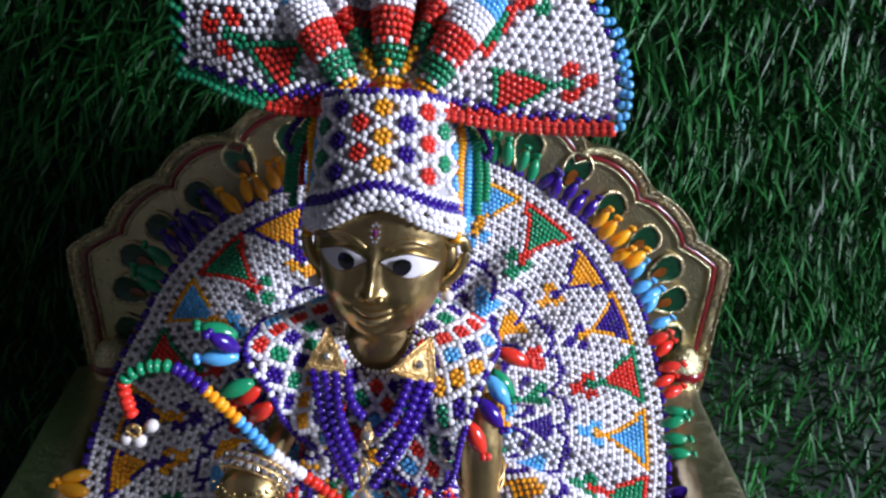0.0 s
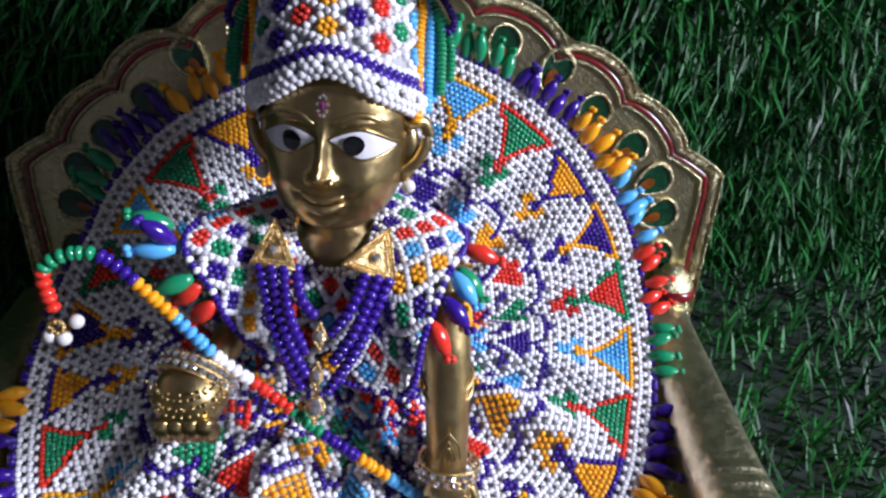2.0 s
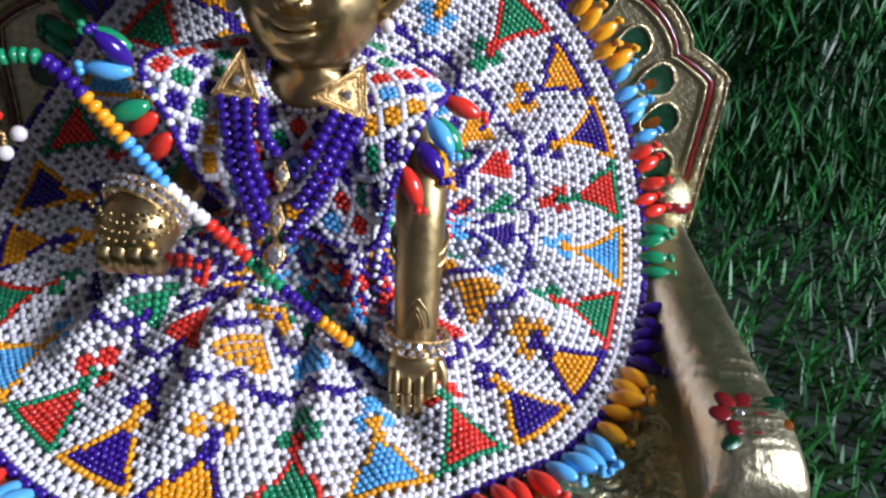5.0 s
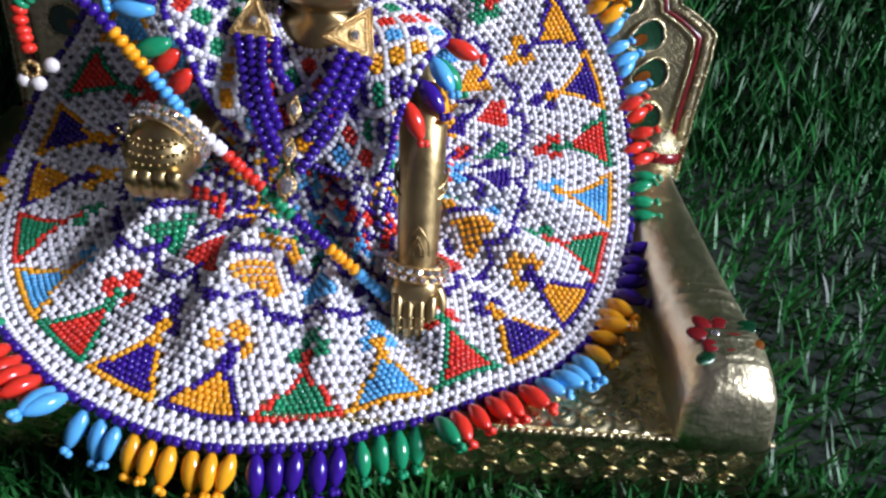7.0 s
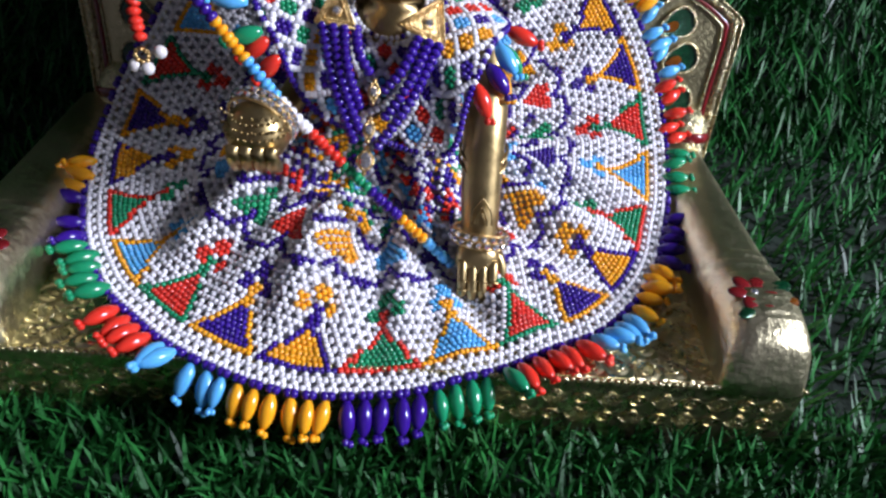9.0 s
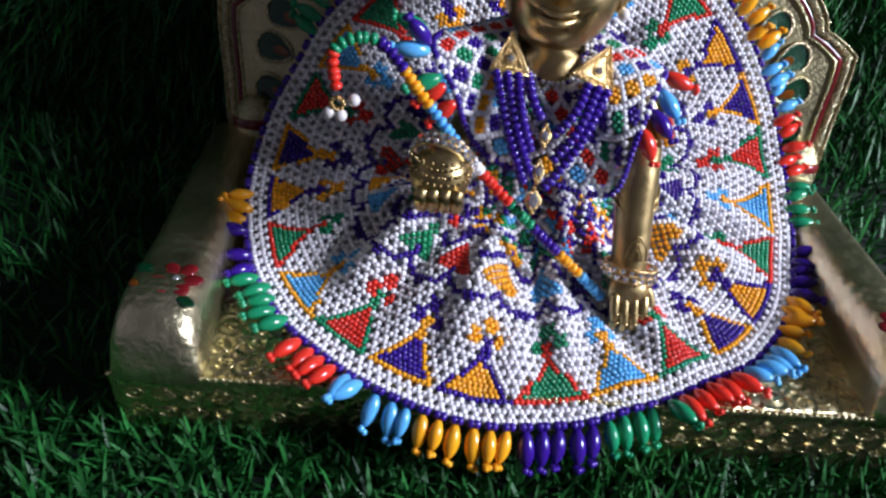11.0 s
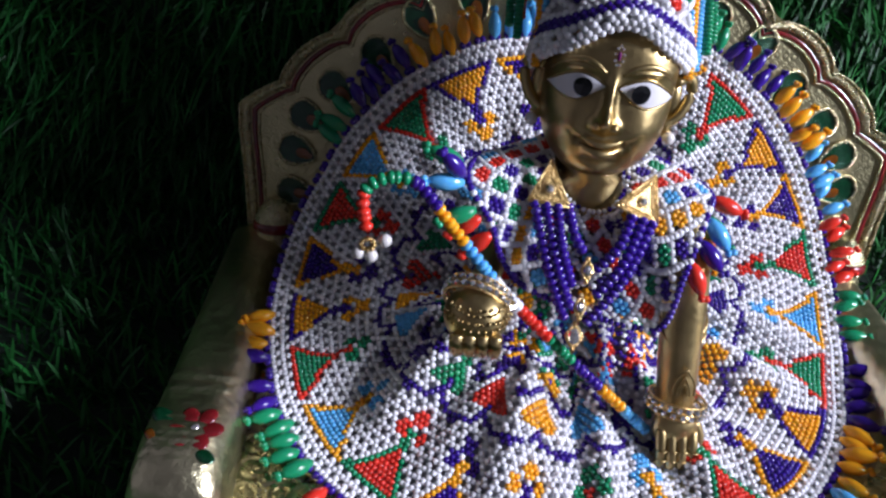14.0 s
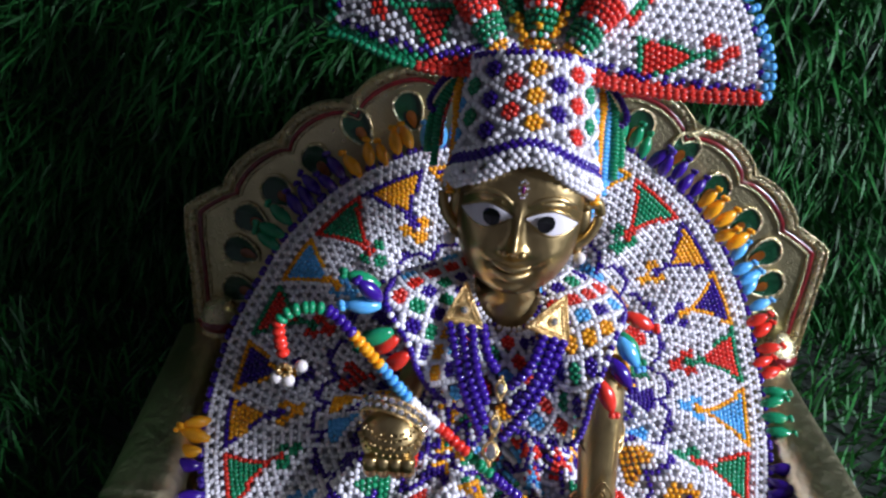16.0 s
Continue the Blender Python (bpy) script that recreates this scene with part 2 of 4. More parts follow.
def on_wall(rng):
    return Vector((rng.uniform(-0.42, 0.46), BACK_Y, rng.uniform(0.0, 0.44))), Vector((0, -1, 0)), Vector((0, 0, -1))


grass("grass_floor", 22000, on_floor, "short green artificial grass on the floor", 0.019, 1.3)
grass("grass_backdrop", 30000, on_wall, "green artificial grass hanging upright behind the throne", 0.025, 1.5)

# ---- throne ----
TX = 0.003                    # middle of the throne
SEAT = 0.036
AX = -0.0045                  # middle of the base and arms
throne = thing("throne", "small gilt metal throne with scalloped back and painted inlays", "throne")


def back_at(x, z, off=0.0):
    """A point on the leaning backrest; off: metres towards the viewer."""
    return Vector((TX + x, 0.25 + 0.3 * z - off, z + 0.3 * off))


def scallops():
    """Right half of the backrest's outline, from foot to top."""
    corners = [(0.1630, 0.1040), (0.1440, 0.1150), (0.1170, 0.1385), (0.0835, 0.1572), (0.0450, 0.1745), (0.0, 0.1860)]
    swell = [0.0010, 0.0050, 0.0075, 0.0080, 0.0080]
    pts = [(0.1590, 0.036), (0.1600, 0.050), (0.1610, 0.070), (0.1632, 0.094)]
    for (x0, z0), (x1, z1), high in zip(corners, corners[1:], swell):
        for k in range(11):
            t = k / 11
            n = Vector((z1 - z0, x0 - x1)).normalized()
            b = math.sin(math.pi * t) ** 0.6 * high
            pts.append((x0 + (x1 - x0) * t + n.x * b, z0 + (z1 - z0) * t + n.y * b))
    return pts


HALF = scallops()
OUT = HALF + [(0.0, 0.1900)] + [(-x, z) for x, z in HALF[::-1]]


def inset(k):
    return [(x * k, 0.04 + (z - 0.04) * k) for x, z in OUT]


def ring_band(name, k0, k1, off0, off1, m, label=""):
    bm = bmesh.new()
    a = [bm.verts.new(back_at(x, z, off0)) for x, z in inset(k0)]
    am = [bm.verts.new(back_at(x, z, off1)) for x, z in inset(k0 * 0.75 + k1 * 0.25)]
    bmid = [bm.verts.new(back_at(x, z, off1)) for x, z in inset(k0 * 0.25 + k1 * 0.75)]
    b = [bm.verts.new(back_at(x, z, off0)) for x, z in inset(k1)]
    for r0, r1 in ((a, am), (am, bmid), (bmid, b)):
        for i in range(len(a) - 1):
            bm.faces.new((r0[i], r0[i + 1], r1[i + 1], r1[i]))
    return part(name, bm, m, throne, label)


bm = bmesh.new()
f0 = [bm.verts.new(back_at(x, z, 0.0)) for x, z in OUT]
f1 = [bm.verts.new(back_at(x, z, -0.006)) for x, z in OUT]
bm.faces.new(f0)
bm.faces.new(f1[::-1])
for i in range(len(OUT)):
    j = (i + 1) % len(OUT)
    bm.faces.new((f0[i], f0[j], f1[j], f1[i]))
bmesh.ops.triangulate(bm, faces=bm.faces[:])
part("backrest", bm, M_BACK, throne, "gilt sheet backrest with grained surface", smooth=False)
ring_band("backrest_rim", 0.999, 0.966, 0.0002, 0.0024, M_GOLD)
ring_band("backrest_edge", 0.9985, 0.992, 0.0020, 0.0034, M_GOLD)
ring_band("red_line", 0.963, 0.947, 0.0003, 0.0012, M_REDP, "dark red painted groove line")
ring_band("inner_bead_line", 0.944, 0.937, 0.0002, 0.0016, M_GOLD)


def almond(bm, cx, cz, ang, a, b, off, dome, tipk=1.0):
    """A domed drop shape on the backrest, pointed towards its inner end."""
    ring, mid = [], None
    ca, sa = math.cos(ang), math.sin(ang)
    mid = bm.verts.new(back_at(cx, cz, off + dome))
    for k in range(28):
        t = k * math.tau / 28
        u, v = a * math.cos(t), b * math.sin(t) * (1 + 0.35 * tipk * math.cos(t)) 
        ring.append(bm.verts.new(back_at(cx + u * ca - v * sa, cz + u * sa + v * ca, off)))
    for k in range(28):
        bm.faces.new((mid, ring[k], ring[(k + 1) % 28]))


for sgn in (1, -1):
    for cx, cz in ((0.0550, 0.1556), (0.0790, 0.1465), (0.0975, 0.1290), (0.1165, 0.1135), (0.1300, 0.0995), (0.1350, 0.0835), (0.1360, 0.0635), (0.0200, 0.1620)):
        cx *= sgn
        ang = math.atan2(cz - 0.035, cx)
        bm = bmesh.new()
        almond(bm, cx, cz, ang, 0.0088, 0.0062, 0.0012, -0.0008)
        inlay = part("feather_inlay", bm, M_GREENP, throne, "dark green foil feather inlay")
        bm = bmesh.new()
        pts = []
        for k in range(29):
            t2 = k * math.tau / 28
            u, v = 0.0092 * math.cos(t2), 0.0066 * math.sin(t2) * (1 + 0.35 * math.cos(t2))
            pts.append(back_at(cx + u * math.cos(ang) - v * math.sin(ang), cz + u * math.sin(ang) + v * math.cos(ang), 0.0014))
        tube(bm, pts, 0.0008, 6, False)
        part("inlay_rim", bm, M_GOLD, inlay)
        bm = bmesh.new()
        almond(bm, cx - 0.0035 * math.cos(ang), cz - 0.0035 * math.sin(ang), ang, 0.0042, 0.0022, 0.0016, 0.0004)
        part("inlay_flame", bm, M_ORANGEP, inlay, "orange enamel flame")

# base block, seat sheet, beaded lip
bm = bmesh.new()
box(bm, (AX - 0.158, 0.100, 0.0), (AX + 0.158, 0.272, SEAT - 0.0012), 0.0012)
part("base", bm, M_SEAT, throne, "stamped gilt base block")
bm = bmesh.new()
box(bm, (AX - 0.127, 0.1015, SEAT - 0.004), (AX + 0.127, 0.262, SEAT), 0.0006)
part("seat", bm, M_SEAT, throne, "gilt seat stamped with rings and diamonds")
bm = bmesh.new()
tube(bm, [(AX - 0.158, 0.1002, SEAT - 0.0005), (AX + 0.158, 0.1002, SEAT - 0.0005)], 0.0011, 8)
lip = part("front_lip", bm, M_GOLD, throne)
dot = bmesh.new()
ball(dot, (0, 0, 0), 0.0010, seg=8)
first = None
for i in range(118):
    x = AX - 0.157 + i * 0.00268
    if first is None:
        first = part("lip_bead", dot, M_GOLD, lip)
        ob = first
    else:
        ob = new("lip_bead", first.data)
        ob.parent = lip
    ob.location = (x, 0.0995, SEAT + 0.0003)


def arm_height(t):
    return 0.0265 * (1 - math.exp(-t * 36)) + 0.003 * math.exp(-((t - 0.17) / 0.1) ** 2) - 0.0135 * t


def arm(sgn):
    """One bolster arm: a low rounded roll that swells at the front."""
    bm = bmesh.new()
    rings = []
    for k in range(113):
        t = k / 112
        y = 0.1005 + 0.158 * t
        h = arm_height(t)
        h += 0.0009 * math.exp(-((t - 0.30) / 0.012) ** 2) + 0.0008 * math.exp(-((t - 0.34) / 0.012) ** 2) + 0.0006 * math.exp(-((t - 0.04) / 0.01) ** 2)
        rip = 0.0005 * math.sin(t * 290) * math.sin((t - 0.05) / 0.35 * math.pi) ** 0.5 if 0.05 < t < 0.40 else 0.0
        w = 0.0165 - 0.003 * t
        cx = AX + sgn * (0.1400 + 0.006 * t)
        ring = []
        for j in range(15):
            a = math.pi * j / 14
            ring.append(bm.verts.new((cx + math.copysign(abs(math.cos(a)) ** 0.55, math.cos(a)) * w, y - 0.004 * math.sin(a) * (1 - t), SEAT - 0.001 + max(0.001, h) * math.sin(a) ** 0.6 + rip * math.sin(a) ** 5)))
        rings.append(ring)
    for r0, r1 in zip(rings, rings[1:]):
        for j in range(14):
            bm.faces.new((r0[j], r0[j + 1], r1[j + 1], r1[j]))
    bm.faces.new(rings[0])
    bm.faces.new(rings[-1][::-1])
    a = part("armrest", bm, M_ARM, throne, "gilt bolster armrest with ripples and painted flower")

    def top(x, y):
        t = (y - 0.1005) / 0.158
        return SEAT + arm_height(t) - 0.0022

    fx, fy = AX + sgn * 0.1365, 0.124
    for k in range(6):
        an = k * math.tau / 6
        bm = bmesh.new()
        c = (fx + 0.0058 * math.cos(an), fy + 0.0058 * math.sin(an), top(fx, fy) - 0.0001)
        ball(bm, c, (0.0040, 0.0031, 0.0010), Euler((0, 0, an)).to_matrix())
        part("flower_petal", bm, M_REDP, a, "dark red enamel petal")
    bm = bmesh.new()
    ball(bm, (fx, fy, top(fx, fy)), 0.0017)
    part("flower_centre", bm, M_STONE, a)
    for dx, dy, m, s in ((0.011, 0.004, M_GREENP, 0.0042), (0.012, -0.004, M_ORANGEP, 0.0032), (-0.0055, -0.010, M_GREENP, 0.003)):
        bm = bmesh.new()
        ball(bm, (fx + sgn * dx, fy + dy, top(fx, fy) - 0.0006), (s * 1.6, s * 0.8, 0.0010), Euler((0, 0, 0.6 * sgn)).to_matrix())
        part("painted_leaf", bm, m, a)
    px = TX + sgn * 0.1445
    bm = bmesh.new()
    tube(bm, [Vector((px, 0.254 + 0.3 * (z - 0.036), z)) for z in (0.030, 0.038, 0.044, 0.048, 0.053, 0.058, 0.063)], [0.0125, 0.0115, 0.0100, 0.0105, 0.0105, 0.0085, 0.004], 20)
    post = part("back_post", bm, M_GOLD, throne)
    bm = bmesh.new()
    tube(bm, [Vector((px, 0.254 + 0.3 * (z - 0.036), z)) for z in (0.0478, 0.049, 0.0515, 0.0528)], [0.0106, 0.0114, 0.0114, 0.0106], 20)
    part("red_band", bm, M_REDP, post, "dark red painted band")


M_ARM = mat("hammered_gilt", (0.78, 0.71, 0.45), 0.34, 1.0, vary=0.12, scale=45, bump=0.9, bump_scale=240, rough_vary=0.08)
arm(1)
arm(-1)

# stamped rings and studded diamonds on the seat and the front of the base
bm = bmesh.new()
tube(bm, [Vector((0.0032 * math.cos(k * math.tau / 18), 0.0026 * math.sin(k * math.tau / 18), 0)) for k in range(19)], 0.0006, 6, False)
ball(bm, (0, 0, 0), (0.0013, 0.0011, 0.0006), seg=8)
ring_ob = None
bm2 = bmesh.new()
for a in range(5):
    for b in range(5):
        ball(bm2, ((a - b) * 0.00085, (a + b - 4) * 0.00085, 0), (0.0004, 0.0004, 0.0003), seg=6)
c4 = [Vector((0, -0.0048, 0)), Vector((0.0048, 0, 0)), Vector((0, 0.0048, 0)), Vector((-0.0048, 0, 0))]
for k in range(4):
    tube(bm2, [c4[k], c4[(k + 1) % 4]], 0.00028, 5)
for b_ in (bm, bm2):
    bmesh.ops.scale(b_, vec=(1, 1, 0.25), verts=b_.verts[:])
RING = part("stamped_ring", bm, M_SEAT, throne)
DIAMOND = part("stamped_diamond", bm2, M_SEAT, throne)
spots = []
for i in range(24):
    for j in range(14):
        x, y = AX - 0.118 + i * 0.0103, 0.108 + j * 0.0098
        if (x / 0.118) ** 2 + ((y - 0.197) / 0.098) ** 2 > 1.0:
            spots.append((Matrix.Translation((x, y, SEAT + 0.0002)), (i + j) % 2))
for i in range(30):
    for j in range(2):
        x = AX - 0.150 + i * 0.0103
        spots.append((Matrix.Translation((x, 0.0998, 0.0255 - j * 0.0100)) @ Euler((math.pi / 2, 0, 0)).to_matrix().to_4x4(), (i + j) % 2))
RING.matrix_world = spots[0][0]
DIAMOND.matrix_world = spots[1][0]
for m, odd in spots[2:]:
    ob = new("stamped_diamond" if odd else "stamped_ring", (DIAMOND if odd else RING).data)
    ob.matrix_world = m
    ob.parent = throne

# ---- bead skirt spread over the seat and up the backrest ----
PROF = [(-0.02, 0.070, 0.030), (0.0, 0.085, 0.034), (0.035, 0.12, 0.0385), (0.085, 0.17, 0.0425), (0.1205, 0.205, 0.049), (0.154, 0.235, 0.064), (0.1917, 0.262, 0.090), (0.229, 0.274, 0.125), (0.26, 0.283, 0.155), (0.30, 0.292, 0.19)]


def prof(s):
    for (s0, y0, z0), (s1, y1, z1) in zip(PROF, PROF[1:]):
        if s <= s1:
            t = (s - s0) / (s1 - s0)
            return y0 + (y1 - y0) * t, z0 + (z1 - z0) * t
    return PROF[-1][1], PROF[-1][2]


def hill(x, s, cx, cs, rx, rs, h):
    return h * math.exp(-((x - cx) / rx) ** 2 - ((s - cs) / rs) ** 2)


# how far the rim reaches and where each motif sits, motif by motif from the front towards +x
REACH = [0.980, 0.942, 0.938, 0.975, 0.980, 0.972, 0.985, 1.000, 1.020, 1.010, 1.000, 1.000, 1.020, 1.040, 1.060, 1.060, 1.040, 1.022, 1.030, 1.035, 1.025, 1.010, 0.990, 0.982, 0.988]
MOTIF = [-0.08, 0.97, 2.05, 2.92, 3.87, 4.90, 5.97, 7.00, 7.92, 8.90, 9.97, 11.05, 12.20, 13.35, 14.44, 15.42, 16.40, 17.30, 18.25, 19.02, 19.86, 20.90, 21.91, 22.86, 23.90, 24.92]


def rim_reach(phi):
    f = phi / math.tau * 25 % 25
    i = int(f)
    t = f - i
    t = t * t * (3 - 2 * t)
    return REACH[i % 25] * (1 - t) + REACH[(i + 1) % 25] * t


def motif_at(phi):
    """Which motif lies at phi, and where across it."""
    f = phi / math.tau * 25
    if f >= MOTIF[25]:
        f -= 25
    for i in range(25):
        if f < MOTIF[i + 1]:
            return i + (f - MOTIF[i]) / (MOTIF[i + 1] - MOTIF[i])
    return 0.0


def skirt_at(phi, rho):
    """A point of the skirt: phi from the front towards +x, rho 1 at the rim."""
    rho *= 1 + (rim_reach(phi) - 1) * min(1.0, rho * 1.4)
    x = 0.127 * rho * math.sin(phi)
    c = math.cos(phi)
    reach = 0.133 if c > 0 or x > 0 else 0.133 - 0.016 * -c
    s = 0.135 - reach * rho * c
    y, z = prof(s)
    if x < 0:
        y += 0.02 * x / 0.127
    soft = min(1.0, (1 - rho) * 4.5)
    # knees under the skirt and gathers between them
    h = hill(x, s, -0.045, 0.090, 0.036, 0.034, 0.024) + hill(x, s, -0.028, 0.056, 0.020, 0.022, 0.010) + hill(x, s, 0.06, 0.105, 0.04, 0.03, 0.006)
    h += 0.0045 * math.sin(phi * 13 + 0.6) * max(0, 1 - ((rho - 0.48) / 0.34) ** 2)
    h += 0.0022 * math.sin(phi * 25 + 2.0 * math.sin(phi * 3)) * max(0, 1 - ((rho - 0.62) / 0.4) ** 2)
    h += 0.17 * max(0.0, 0.36 - rho)
    h *= soft
    lift = min(1.0, max(0.0, (s - 0.12) / 0.07))
    return Vector((x, y - h * lift * 0.9, z + h * (1 - 0.7 * lift)))


FILL = [GREEN, SKY, RED, NAVY, AMBER]        # round the skirt from the front towards +x
LINE = [RED, AMBER, GREEN, AMBER, NAVY]


def skirt_colour(k, u, cell):
    """k: beads from the rim inwards; u: -0.5 to 0.5 across one motif."""
    fill, line = FILL[cell % 5], LINE[cell % 5]
    if k <= 3:
        return WHITE
    if 3.4 <= k <= 12:
        w = 0.49 * (1 - (k - 3.4) / 9.6)
        if abs(u) <= w:
            return line if k < 4.3 or abs(u) > w - 0.08 else fill
    if 11.5 < k <= 16 and abs(u) < 0.07:
        return line
    if 13.4 <= k <= 16.4 and 0.10 < abs(u) < 0.27:
        return fill
    if 14.4 < k < 15.7 and abs(u) <= 0.12:
        return line
    if 16.2 <= k <= 19.2 and abs(u) < 0.12:
        return fill
    w = min(1.0, 1 - 2 * abs(u))
    edge = 26.0 - 4.6 * math.sqrt(max(0.0, 1 - w * w))
    slope = min(2.6, 0.55 * w / math.sqrt(max(0.03, 1 - w * w)))
    if abs(k - edge) < 0.56 * math.sqrt(1 + slope * slope):
        return NAVY
    if k > edge:
        d = k - edge
        blob = FILL[(cell * 2 + 1) % 5]
        if 1.8 < d < 8 and abs(u) < 0.30 * math.sin(math.pi * (d - 1.6) / 6.6) + 0.05:
            return blob
        v = (u + 1.0) % 1.0 - 0.5
        if 9.6 + 1.6 * math.cos(u * math.tau) < d < 11.0 + 1.6 * math.cos(u * math.tau):
            return NAVY
        if d > 11.5:
            e = (d - 11.5) % 7.5
            half = (u + (0.5 if int((d - 11.5) // 7.5) % 2 else 0.0) + 0.5) % 1.0 - 0.5
            if 0.8 < e < 4.8 and abs(half) < 0.36:
                return FILL[(cell + 4 + int(d // 7.5)) % 5]
            if 5.6 < e < 7.2:
                return NAVY
    return WHITE


skirt = thing("beaded_skirt", "white glass-bead skirt with coloured triangles spread on the throne", "doll dress")
net = []
ROW = 0.0020
ROUND = [348, 312, 274, 236, 198, 160, 126, 100, 82]      # beads in a row, fewer towards the waist


def rows_in(phi):
    """rho at even steps along the cloth, from the rim inwards."""
    out, rho, left, last = [1.0], 1.0, ROW, skirt_at(phi, 1.0)
    while rho > 0.10:
        rho -= 0.002
        p = skirt_at(phi, rho)
        left -= (p - last).length
        last = p
        if left <= 0:
            out.append(rho)
            left += ROW
    return out


TABLE = [rows_in(i * math.tau / 300) for i in range(300)]
for k in range(1, 98):
    n = ROUND[min((k - 1) // 7, len(ROUND) - 1)]
    for i in range(n):
        place = i + 0.5 * (k % 2)
        phi = place / n * math.tau
        f = place / n * 300
        t0, t1 = TABLE[int(f) % 300], TABLE[(int(f) + 1) % 300]
        if k >= min(len(t0), len(t1)):
            continue
        cellf = motif_at(phi) + 0.5
        cell = int(math.floor(cellf))
        col = skirt_colour((k - 1.3) * 0.966, cellf - cell - 0.5, cell)
        if col == WHITE and k % 2 == 0 and (i + k // 2) % 2 == 0:
            continue          # the open meshes of the net
        rho = t0[k] + (t1[k] - t0[k]) * (f - int(f))
        p = skirt_at(phi, rho) + Vector((random.uniform(-1, 1), random.uniform(-1, 1), random.uniform(-1, 1))) * 0.00014
        rr = min(max(0.57 * math.tau * 0.130 * rho / n, 0.00126), 0.00137) * random.uniform(0.95, 1.04)
        if k <= 2 and math.cos(phi) > 0.3:
            bead(skirt, p, rr, col)
        else:
            net.append((p, rr, col))
ob = link("bead_net", bead_mesh("bead_net", net), BEADS, skirt, "woven net of white and coloured glass beads")
ob["kind"] = "stuff"


# added grey sheet under the net, coloured as the shade in its gaps
M_UNDER = mat("gap_shade_grey", (0.50, 0.50, 0.53), 0.9, vary=0.15, scale=200, bump=0.3, bump_scale=1800)
bm = bmesh.new()
rings = []
for j in range(60):
    rho = 0.975 - 0.855 * j / 59
    ring = []
    for i in range(360):
        phi = i / 360 * math.tau
        p = skirt_at(phi, rho)
        n = (skirt_at(phi + 0.02, rho) - skirt_at(phi - 0.02, rho)).cross(skirt_at(phi, rho - 0.01) - skirt_at(phi, rho + 0.01)).normalized()
        ring.append(bm.verts.new(p - n * (0.0020 if n.z > 0 or n.y < 0 else -0.0020)))
    rings.append(ring)
for r0, r1 in zip(rings, rings[1:]):
    for i in range(360):
        bm.faces.new((r0[i], r0[(i + 1) % 360], r1[(i + 1) % 360], r1[i]))
part("gap_shade_sheet", bm, M_UNDER, skirt, "added grey sheet that gives the gaps in the bead net their shade")


def spindle(bm, a, d, length, r):
    """An oblong drop bead from a along d."""
    pts, rad = [], []
    for k in range(9):
        t = k / 8
        pts.append(a + d * length * t)
        rad.append(max(0.0003, r * math.sin(math.pi * (0.08 + 0.84 * t)) ** 0.75))
    tube(bm, pts, rad, 10)


DROP = []
for c in range(6):
    bm = bmesh.new()
    spindle(bm, Vector((0, 0, 0)), Vector((0, 0, 1)), 0.0115, 0.0029)
    me = bpy.data.meshes.new("drop_bead")
    bm.to_mesh(me)
    bm.free()
    me.materials.append(BEADS[c])
    me.polygons.foreach_set("use_smooth", [True] * len(me.polygons))
    DROP.append(me)


def drop(parent, a, d, colour, size=1.0):
    """A drop bead with the three little beads that end its thread."""
    d = d.normalized()
    ob = new("drop_bead", DROP[colour])
    q = Vector((0, 0, 1)).rotation_difference(d)
    ob.matrix_world = Matrix.LocRotScale(a, q, (size,) * 3)
    ob.parent = parent
    s = d.orthogonal().normalized()
    tip = a + d * 0.0126 * size
    for k in range(3):
        o = (s * math.cos(k * 2.09) + d.cross(s) * math.sin(k * 2.09)) * 0.0009 * size
        e = new("end_bead", UNIT[colour])
        e.matrix_world = Matrix.LocRotScale(tip + o + d * 0.0004 * k, None, (0.00125 * size,) * 3)
        e.parent = parent


rng = random.Random(3)
DCOL = [NAVY, GREEN, RED, SKY, AMBER]
for i in range(125):
    tucked = 0.9 < i / 125 * math.tau < math.tau - 0.9
    phi = i / 125 * math.tau
    p = skirt_at(phi, 1.0)
    for o in (-0.0085, 0.0085):
        bead(skirt, skirt_at(phi + o, 1.0) + Vector((0, 0, 0.0002)), 0.0017, NAVY, name="rim_bead")
    g = (motif_at(phi) + 0.5) % 25
    if tucked and (phi < 1.75 or phi > 3.6) and rng.random() < 0.22:
        continue
    if int(g) in (17, 18):  # hidden under the rim on the west side
        continue
    col = DCOL[int(g) % 5]
    out = (skirt_at(phi, 1.0) - skirt_at(phi, 0.97)).normalized()
    out += Vector((rng.uniform(-1, 1), rng.uniform(-1, 1), rng.uniform(-0.3, 0.6))) * (0.42 if tucked else 0.30)
    if p.y < 0.1005:
        out += Vector((0, -0.25, -1.05))
    else:
        out = out.normalized()
        out.z = max(out.z, 0.02) + 0.10
        p = p + Vector((0, 0, 0.0012))
    drop(skirt, p + out.normalized() * (rng.uniform(-0.004, 0.001) if tucked else 0.0014), out, col, rng.uniform(0.92, 1.12))

# ---- brass figurine, one plain mesh ----
FWD = Vector((-0.153, -0.966, 0.208)).normalized()
RIGHT = Vector((0, 0, 1)).cross(FWD).normalized()
HUP = FWD.cross(RIGHT).normalized()
if HUP.z < 0:
    HUP = -HUP
HEAD = Vector((-0.0064, 0.2114, 0.1560))


def hd(x, y, z):
    """Head frame: x to the viewer's right, y out of the face, z up."""
    return HEAD + RIGHT * x + FWD * y + HUP * z


def g2(x, z, cx, cz, rx, rz):
    return math.exp(-((x - cx) / rx) ** 2 - ((z - cz) / rz) ** 2)


def half_width(z):
    return 0.0232 if z > -0.002 else 0.0232 - 9.0 * (-0.002 - z) ** 2


